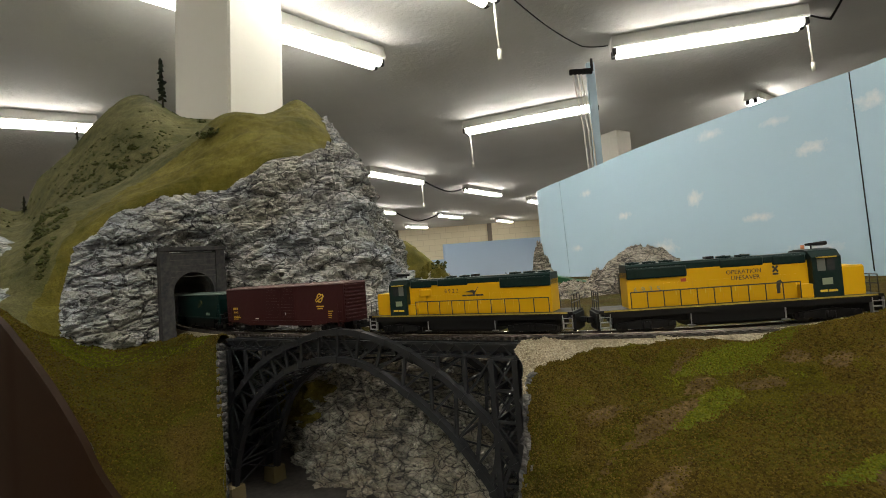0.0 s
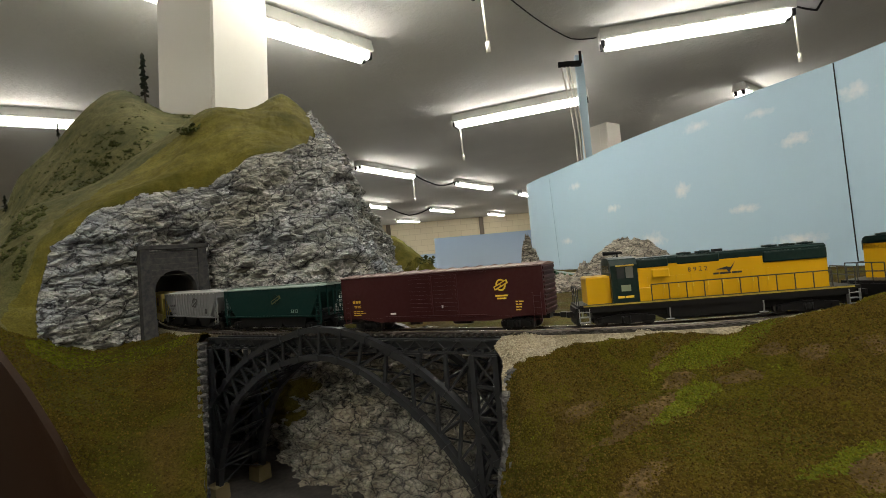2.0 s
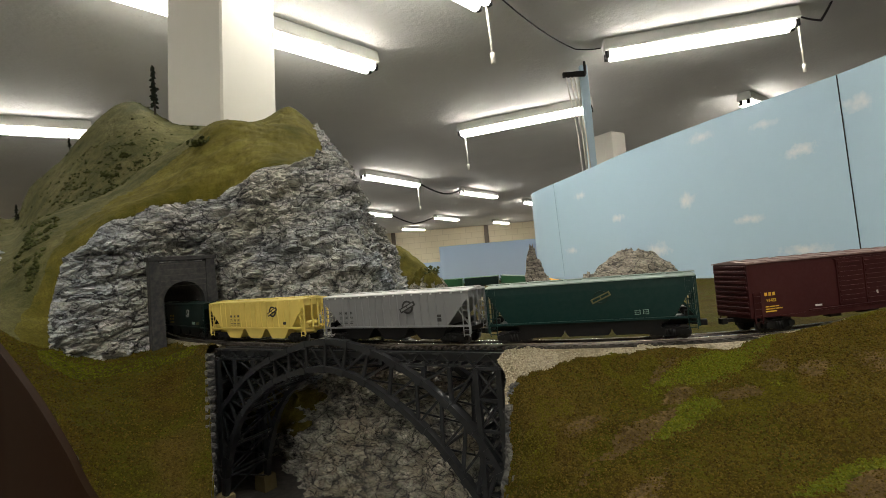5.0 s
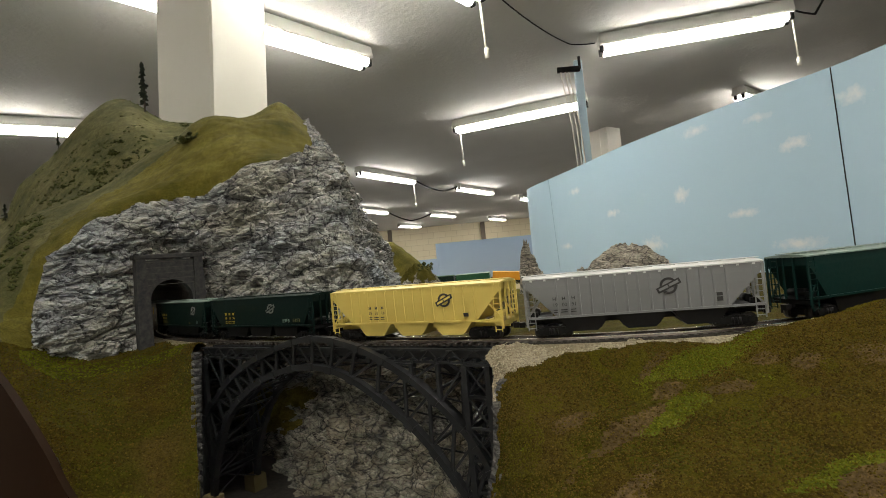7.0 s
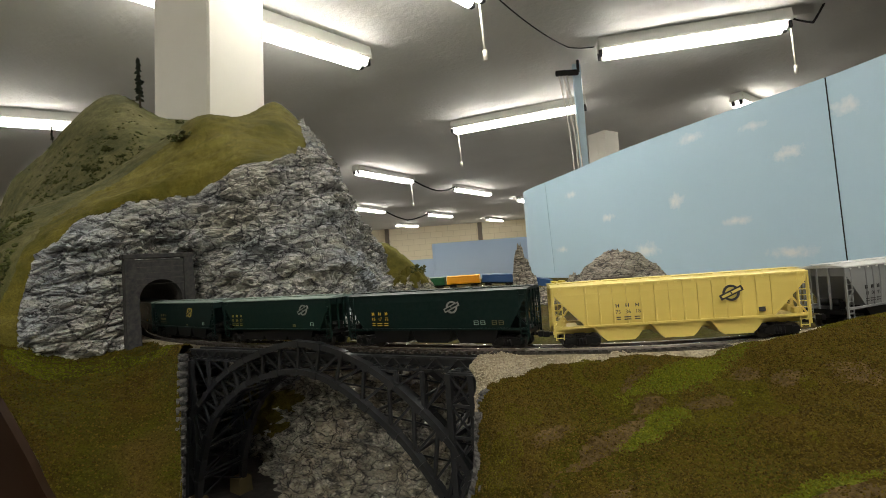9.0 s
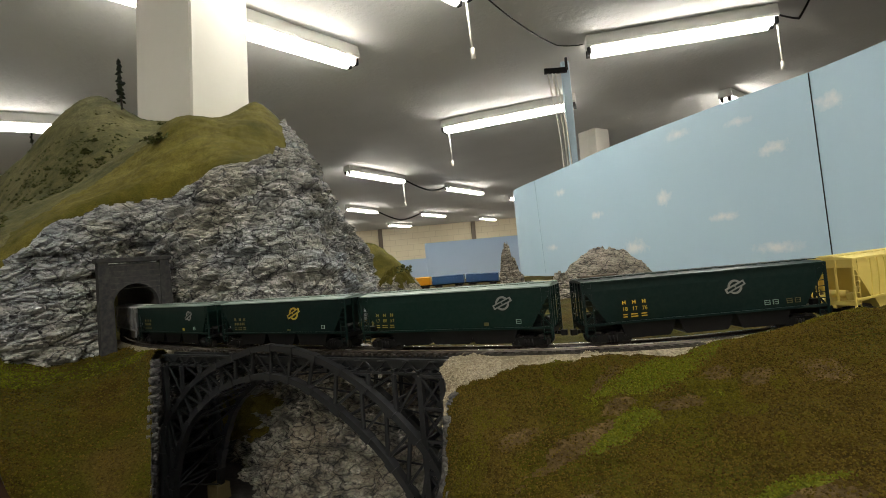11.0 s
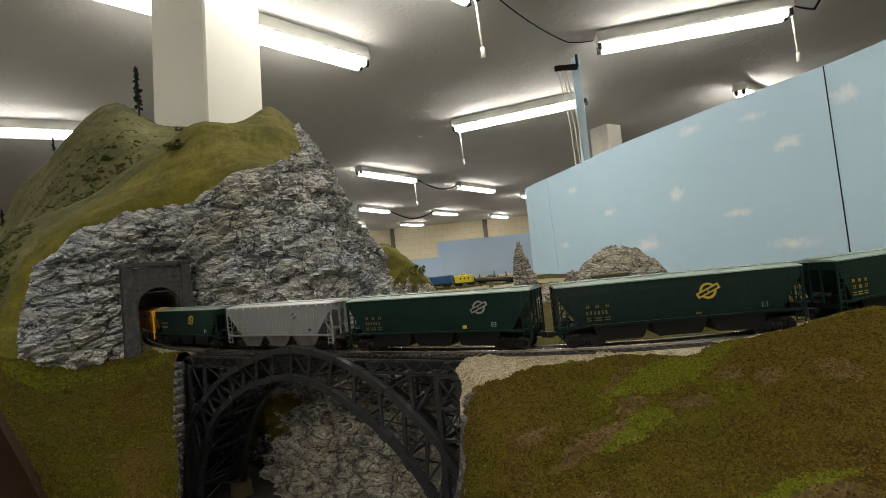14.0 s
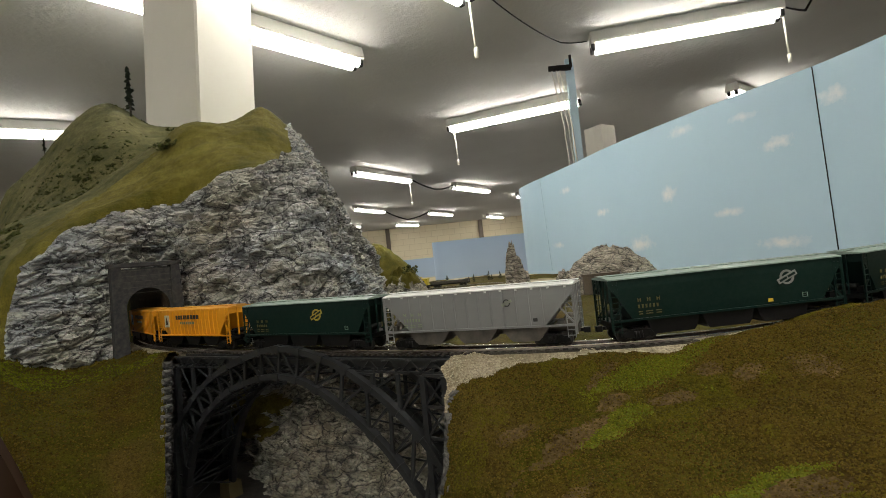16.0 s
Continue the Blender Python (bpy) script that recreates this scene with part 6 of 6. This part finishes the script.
# ---- loose scenery ----
def lump(cx, cy, z0, rx, ry, h, seed, mats, name, label, category, rough=0.25, power=1.0, n=56, grass_above=None):
    """A rock or earth mound standing on the ground: an uneven dome."""
    rings = np.linspace(0, 1, n // 2)
    ang = np.linspace(0, 2 * math.pi, n)
    g = np.empty((len(rings), n, 3))
    for i, r in enumerate(rings):
        for j, a in enumerate(ang):
            x, y = math.cos(a), math.sin(a)
            k = 1 + rough * noise.fractal((x * 1.3 + seed, y * 1.3, r * 2), 0.8, 2.1, 5)
            hh = (1 - r ** 2) ** power if r < 1 else 0
            jag = 1 + rough * 0.45 * (noise.ridged_multi_fractal((x * r * 3 + seed, y * r * 3, seed), 0.9, 2.1, 5, 1.0, 2.0) - 1.0)
            g[i, j] = (cx + rx * r * x * k, cy + ry * r * y * k, z0 - 0.015 + (h + 0.015) * hh * (jag if r > 0.05 else 1))
    g[:, -1] = g[:, 0]
    mat = None
    if grass_above is not None:
        mat = (g[:-1, :-1, 2] > z0 + grass_above + 0.02 * field(g, 60, 3, seed)[:-1, :-1]).astype(int)
    return tagged(part(name, Build().sheet(g[::-1], mat=None if mat is None else mat[::-1]), mats), label, category)


lump(0.400, 0.985, 1.20, 0.122, 0.075, 0.104, 4.1, ROCK_BROWN, "rock_hill", "brown layered model rock hill over a tunnel", "rock", 0.22, 0.75, 80)
lump(0.305, 0.965, 1.20, 0.045, 0.05, 0.062, 9.3, ROCK_BROWN, "rock_outcrop", "pile of brown model boulders beside the rock hill", "rock", 0.4, 0.8, 64)
lump(0.235, 0.905, 1.20, 0.052, 0.045, 0.050, 2.7, ROCK_BROWN, "rock_outcrop", "heap of pale broken model rubble", "rock", 0.5, 0.7, 72)
lump(0.262, 1.25, 1.195, 0.032, 0.03, 0.10, 6.2, [ROCK_BROWN, GRASS_HILL], "grassy_knob", "rocky foot of the spire with yellow grass", "rock", 0.4, 1.1, 56)
lump(0.250, 1.255, 1.21, 0.024, 0.024, 0.125, 5.5, ROCK_BROWN, "rock_spire", "narrow pale standing rock spire", "rock", 0.35, 0.9, 56)
lump(-0.14, 1.50, 1.195, 0.17, 0.22, 0.185, 3.3, [ROCK, GRASS_HILL], "green_hill", "dark olive grassy hill behind the mountain", "hill", 0.12, 0.8, 60, 0.02)
lump(-0.028, 1.17, 1.20, 0.078, 0.07, 0.102, 8.8, [ROCK_WARM, GRASS_HILL], "rocky_mound", "small rocky mound with a grassy crown", "hill", 0.25, 0.8, 60, 0.075)
lump(0.33, 1.335, 1.195, 0.19, 0.045, 0.030, 1.8, GRASS_HILL, "grass_knoll", "low olive grass ridge behind the track", "hill", 0.3, 0.8, 48)

# old stone portal at the foot of the rock hill
old = group_of("stone_portal", "dark brown stone tunnel portal with a pale arch ring", "tunnel portal")
old.matrix_basis = pose(0.352, 0.893, 1.196, 0, 0, -8)
STONE_BROWN = paint("dark_brown_masonry", (0.085, 0.065, 0.045), 0.9, 0.5, 120, relief=0.001)
inner = [(-0.0155, 0.0)] + [(-0.0155 * math.cos(math.pi * i / 12), 0.026 + 0.0155 * math.sin(math.pi * i / 12)) for i in range(13)] + [(0.0155, 0.0)]
outer = [(-0.032, 0.0)] + [(-0.032 + 0.064 * i / 12, 0.060) for i in range(13)] + [(0.032, 0.0)]
part("headwall", Build().hull([[(a[0], 0, a[1]), (a[0], 0.012, a[1]), (b[0], 0.012, b[1]), (b[0], 0, b[1])] for a, b in zip(inner, outer)]), STONE_BROWN, old)
ringo = [(x * 1.18, z * 1.06 if z else 0) for x, z in inner]
part("arch_ring", Build().hull([[(a[0], -0.0012, a[1]), (a[0], 0.001, a[1]), (b[0], 0.001, b[1]), (b[0], -0.0012, b[1])] for a, b in zip(inner, ringo)]), FOOT_STONE, old)
part("coping", Build().box(-0.034, 0.034, -0.002, 0.014, 0.060, 0.064, ch=0.0006), STONE_BROWN, old)
# Solid black block fills the arch, standing for shade inside the tunnel.
part("tunnel_lining", Build().box(-0.016, 0.016, 0.013, 0.05, 0.0, 0.045), BLACK, old)


def pine(x, y, z, h, name="pine_tree", label="thin dark model conifer with sparse drooping branches", spread=0.13, seed=1):
    rnd = random.Random(seed)
    ob = group_of(name, label, "tree", "model conifers")
    part("trunk", Build().tube((x, y, z - 0.01), (x + 0.002, y, z + h), h * 0.022, 6, r2=h * 0.006), BARK, ob)
    bd = Build()
    for i in range(90):
        f = rnd.random() ** 0.8
        zz = z + h * (0.16 + 0.84 * f)
        a = rnd.random() * 6.283
        r = h * spread * (1.05 - f) * rnd.uniform(0.5, 1.1) * (0.75 + 0.45 * math.sin(f * 31))
        tip = Vector((x + math.cos(a) * r, y + math.sin(a) * r, zz - 0.25 * r))
        for q in range(3):
            c = Vector((x, y, zz)).lerp(tip, 0.35 + 0.3 * q)
            s = h * 0.034 * rnd.uniform(0.7, 1.5)
            bd.hull([[c + Vector((s * math.cos(k * 2.09 + a), s * math.sin(k * 2.09 + a), -0.4 * s)) for k in range(3)], [c + Vector((0.3 * s * math.cos(k * 2.09), 0.3 * s * math.sin(k * 2.09), 0.7 * s)) for k in range(3)]])
    part("crown", bd, NEEDLES, ob)
    return ob


BARK = paint("dark_bark", (0.035, 0.028, 0.022), 0.9, 0.3, 200)
NEEDLES = clump_mat("dark_needles", [(0.010, 0.014, 0.012), (0.022, 0.030, 0.020), (0.035, 0.040, 0.026)])


def drop(px, py):
    """Height of the mountain's upper skin above a place."""
    best = ((MOUNT[140:330, :, 0] - px) ** 2 + (MOUNT[140:330, :, 1] - py) ** 2)
    i, j = np.unravel_index(int(best.argmin()), best.shape)
    return float(MOUNT[140 + i, j, 2])


pine(-0.80, 1.46, drop(-0.80, 1.46), 0.145, seed=2, spread=0.10)
pine(-1.221, 1.45, drop(-1.221, 1.45) - 0.004, 0.055, seed=3, spread=0.2)
pine(-1.054, 1.45, drop(-1.054, 1.45), 0.050, seed=4)
pine(-0.115, 1.30, 1.30, 0.065, seed=5, spread=0.2)
for k, (x, y) in enumerate(((0.20, 2.32), (0.225, 2.33), (0.30, 2.36), (0.31, 2.33), (0.36, 2.40), (0.10, 2.34))):
    pine(x, y, 1.196, 0.030 + 0.008 * (k % 3), seed=10 + k, spread=0.42)


def bush(x, y, z, r, seed, mat, name="bush", label="small dark green foam bush", cat="bush"):
    rnd = random.Random(seed)
    bd = Build()
    for i in range(60):
        c = Vector((rnd.gauss(0, 0.45), rnd.gauss(0, 0.45), abs(rnd.gauss(0, 0.32)))) * r + Vector((x, y, z))
        crumb(bd, c, r * rnd.uniform(0.10, 0.24), rnd)
    return tagged(part(name, bd, mat), label, cat, "foam bushes")


def crumb(bd, c, s, rnd):
    """A small irregular grain."""
    ax = [Vector((rnd.uniform(0.7, 1.3), rnd.uniform(-.3, .3), rnd.uniform(-.3, .3))) * s, Vector((rnd.uniform(-.3, .3), rnd.uniform(0.7, 1.3), rnd.uniform(-.3, .3))) * s, Vector((rnd.uniform(-.3, .3), rnd.uniform(-.3, .3), rnd.uniform(0.6, 1.1))) * s]
    n = len(bd.v)
    bd.v += [tuple(c + ax[0]), tuple(c + ax[1]), tuple(c - ax[0]), tuple(c - ax[1]), tuple(c + ax[2]), tuple(c - ax[2])]
    for q in ((0, 1, 4), (1, 2, 4), (2, 3, 4), (3, 0, 4), (1, 0, 5), (2, 1, 5), (3, 2, 5), (0, 3, 5)):
        bd.f.append(tuple(n + k for k in q))
    bd.m += [0] * 8
    bd.s += [False] * 8


LEAF_DARK = clump_mat("dark_foam", [(0.03, 0.035, 0.012), (0.06, 0.07, 0.02), (0.085, 0.08, 0.03)])
for k, (x, y, z, r) in enumerate(((-0.661, 1.405, 1.764, 0.015), (-0.39, 0.872, 1.563, 0.020), (-0.41, 0.885, 1.566, 0.014), (-0.722, 1.174, 1.640, 0.016), (-0.741, 1.158, 1.586, 0.018), (-0.819, 1.239, 1.644, 0.014), (-0.736, 1.234, 1.68, 0.016),
                                  (-0.842, 1.228, 1.619, 0.014), (-0.676, 1.157, 1.615, 0.013), (-0.80, 1.244, 1.663, 0.013), (-0.853, 1.192, 1.574, 0.015), (-0.726, 1.168, 1.607, 0.013), (-0.77, 1.17, 1.60, 0.012))):
    bush(x, y, z - 0.004, r, 40 + k, LEAF_DARK)
bush(-0.010, 1.17, 1.292, 0.022, 60, LEAF_DARK, label="dark bush on the rocky mound")


def scatter(g, count, size, mats, name, label, category, pick, seed, lift=0.3):
    """Grains of ground cover spread over a terrain sheet."""
    rnd = random.Random(seed)
    builds = [Build() for _ in mats]
    a, b, _ = g.shape
    made = 0
    while made < count:
        i, j = rnd.randrange(a - 1), rnd.randrange(b - 1)
        f, e = rnd.random(), rnd.random()
        p = Vector((g[i, j] * (1 - f) + g[i + 1, j] * f) * (1 - e) + (g[i, j + 1] * (1 - f) + g[i + 1, j + 1] * f) * e)
        k = pick(p, rnd, i, j)
        made += 1
        if k is not None:
            s = rnd.uniform(*size)
            crumb(builds[k], p + Vector((0, 0, s * lift)), s, rnd)
    for bd, mt, nm in zip(builds, mats, name):
        if bd.f:
            tagged(part(nm, bd, mt), label, category, kind="stuff")


FOAM_BROWN = clump_mat("brown_foam", [(0.032, 0.020, 0.004), (0.064, 0.042, 0.007), (0.100, 0.068, 0.011), (0.070, 0.058, 0.006)])
FOAM_GREEN = clump_mat("green_foam", [(0.050, 0.060, 0.004), (0.095, 0.110, 0.006), (0.080, 0.082, 0.006), (0.130, 0.136, 0.011)])
FOAM_OLIVE = clump_mat("olive_foam", [(0.040, 0.034, 0.004), (0.088, 0.073, 0.007), (0.072, 0.064, 0.004)])
STONES = clump_mat("tan_stones", [(0.21, 0.175, 0.115), (0.34, 0.29, 0.20), (0.44, 0.39, 0.285), (0.27, 0.23, 0.16)])


def bank_pick(p, rnd, i, j):
    if p.x > 0.5:
        return None
    patch = noise.noise((p.x * 14, p.y * 14, 3.3)) + 0.45 * noise.noise((p.x * 50, p.y * 50, 7.7))
    if GRAVEL[i, j] or BARE_ROCK[0][i, j]:
        return None
    fray = 1.3 * patch + rnd.uniform(-0.35, 0.35)
    for spot in BARE:
        if in_patch(p.x, p.y, spot, fray):
            return None if rnd.random() < 0.72 else 0
    for spot in LUSH:
        if in_patch(p.x, p.y, spot, fray):
            return 1 if rnd.random() < 0.8 else 2
    return (1 if rnd.random() < 0.6 else 2) if patch > 0.36 else (2 if patch > 0.10 else 0 if rnd.random() < 0.8 else None)


scatter(RIGHT_BANK, 150000, (0.0003, 0.00085), [FOAM_BROWN, FOAM_GREEN, FOAM_OLIVE], ["turf_crumbs", "green_turf_crumbs", "olive_turf_crumbs"], "coarse ground foam crumbs covering the hillside", "ground foam", bank_pick, 5)
scatter(LEFT_BANK, 14000, (0.0006, 0.0014), [FOAM_BROWN, FOAM_GREEN, FOAM_OLIVE], ["turf_crumbs", "green_turf_crumbs", "olive_turf_crumbs"], "fine ground foam crumbs covering the bank", "ground foam",
        lambda p, rnd, i, j: (0 if noise.noise((p.x * 17, p.y * 17, p.z * 17 + 5)) + 3.2 * (j / 149 - 0.82) > 0.1 else 1 if noise.noise((p.x * 15, p.y * 15, p.z * 15)) > 0.2 else 2 if rnd.random() < 0.5 else 0) if p.x > -0.5 else None, 6)
scatter(RIGHT_BANK, 26000, (0.0004, 0.0009), [STONES], ["ballast_stones"], "loose tan ballast stones beside the rails", "ballast", lambda p, rnd, i, j: 0 if GRAVEL[i, j] and p.x < 0.42 else None, 7)

# stepped stone edging of the left abutment
for k in range(19):
    z = 1.075 + k * 0.0082
    f = (z - 1.05) / 0.17
    x, y = -0.205 - 0.053 * f, 0.425 + 0.135 * f
    st = Build().box(-0.005 - 0.0014 * math.sin(k * 3.7), 0.002, -0.005, 0.005, 0, 0.0078, ch=0.0012)
    ob = tagged(part("edging_stone", st, ROCK_DARK), "grey cut stone of the gorge abutment", "stone", "stones of the abutment")
    ob.matrix_basis = pose(x, y, z, 0, 0, -58 + 6 * math.sin(k * 2.1))

# scrub and grit along the gully of the mountain and over its dull slopes
def scrub_pick(p, rnd, i, j):
    v, u = (i + 90) / 399 * 10, (j + 60) / 599 * 14
    gully = abs(v - 6.2) < 0.35 and 3.4 < u < 6.4 or abs(u - 2.85 - 0.2 * (v - 3)) < 0.4 and 1.8 < v < 4.4
    clump = noise.noise((p.x * 26, p.y * 26, p.z * 26))
    if gully and clump > -0.05:
        return 0 if rnd.random() < 0.5 else None
    if v > 4.6 and u < 7.5 and clump > 0.32:
        return 0 if rnd.random() < 0.16 else None
    return None


scatter(MOUNT[90:300, 60:330], 26000, (0.0016, 0.0042), [LEAF_DARK], ["scrub"], "dark scrub and grit in the mountain's gully", "scrub", scrub_pick, 8)

SEAM = paint("filled_joint_blue", (0.25, 0.36, 0.44), 0.7, 0.2, 30, relief=0)

# joints of the backdrop
BOARD_LINE = spline([[(x, y, 0) for x, y in BD_LINE]] * 2, 200, 2)[0][::-1]


def joint_strip(y0, y1, half, z1, mat, label):
    rings = []
    for f in np.linspace(0, 1, 12):
        y = y0 + (y1 - y0) * f
        x = float(np.interp(y, BOARD_LINE[:, 1], BOARD_LINE[:, 0]))
        z = z1 - 0.47 * f
        rings.append([(x - 0.0075, y - half, z), (x - 0.004, y - half, z), (x - 0.004, y + half, z), (x - 0.0075, y + half, z)])
    tagged(part("joint_strip", Build().hull(rings), mat), label, "strip")


joint_strip(1.141, 1.132, 0.0010, 1.679, BLACK, "thin black joint strip on the backdrop")
joint_strip(2.500, 2.470, 0.0016, 1.678, SEAM, "faint filled joint in the blue backdrop")


# ---- movement ----
TRAIN_S = [(0.0, 0.2218), (1.5, 0.3818), (3.0, 0.5439), (3.7, 0.6206), (5.8, 0.8546), (6.5, 0.9337), (7.0, 0.9904), (8.0, 1.1044), (8.6, 1.1729), (11.0, 1.4474), (12.0, 1.5616), (13.0, 1.6760), (14.0, 1.7910), (15.0, 1.9074), (16.0, 2.0263)]


def smooth_s(t):
    """Distance of the gap between the two engines along the track."""
    ts, ss = [r[0] for r in TRAIN_S], [r[1] for r in TRAIN_S]
    c = np.polyfit(ts, ss, 5)
    return float(np.polyval(c, t))


def motions():
    lead = 0.214
    for car, length in CARS:
        centre = lead - length / 2
        lead -= length
        rows = []
        for t in np.arange(0, 16.01, 0.5):
            s = smooth_s(t) + centre
            f = min(1.0, max(0.0, (0.06 - s) / 0.18))
            e = min(1.0, max(0.0, (s - 0.29) / 0.18))
            s += 0.010 * e * e * (3 - 2 * e) - 0.014 * f * f * (3 - 2 * f)
            a, b = on_track(s - length * 0.36)[0], on_track(s + length * 0.36)[0]
            mid = (a + b) / 2
            rows.append((float(t), pose(mid.x, mid.y, mid.z + 0.0002, 0, 0, math.degrees(math.atan2(b.y - a.y, b.x - a.x)))))
        walk(car, rows)

    # the far train: its orange car's tail stands at 0.92 m when 11 s have passed
    lead = 0.92 + 0.148 + 0.152 * 3
    for car, length in FAR_CARS:
        centre = lead - length / 2
        lead -= length
        rows = []
        for t in np.arange(0, 16.01, 0.5):
            s = centre + (t - 11.0) * 0.0837
            a, b = on_back(s - length * 0.34)[0], on_back(s + length * 0.34)[0]
            mid = (a + b) / 2
            rows.append((float(t), pose(mid.x, mid.y, mid.z + 0.0002, 0, -math.degrees(math.atan2(b.z - a.z, math.hypot(b.x - a.x, b.y - a.y))), math.degrees(math.atan2(b.y - a.y, b.x - a.x)))))
        walk(car, rows)


motions()
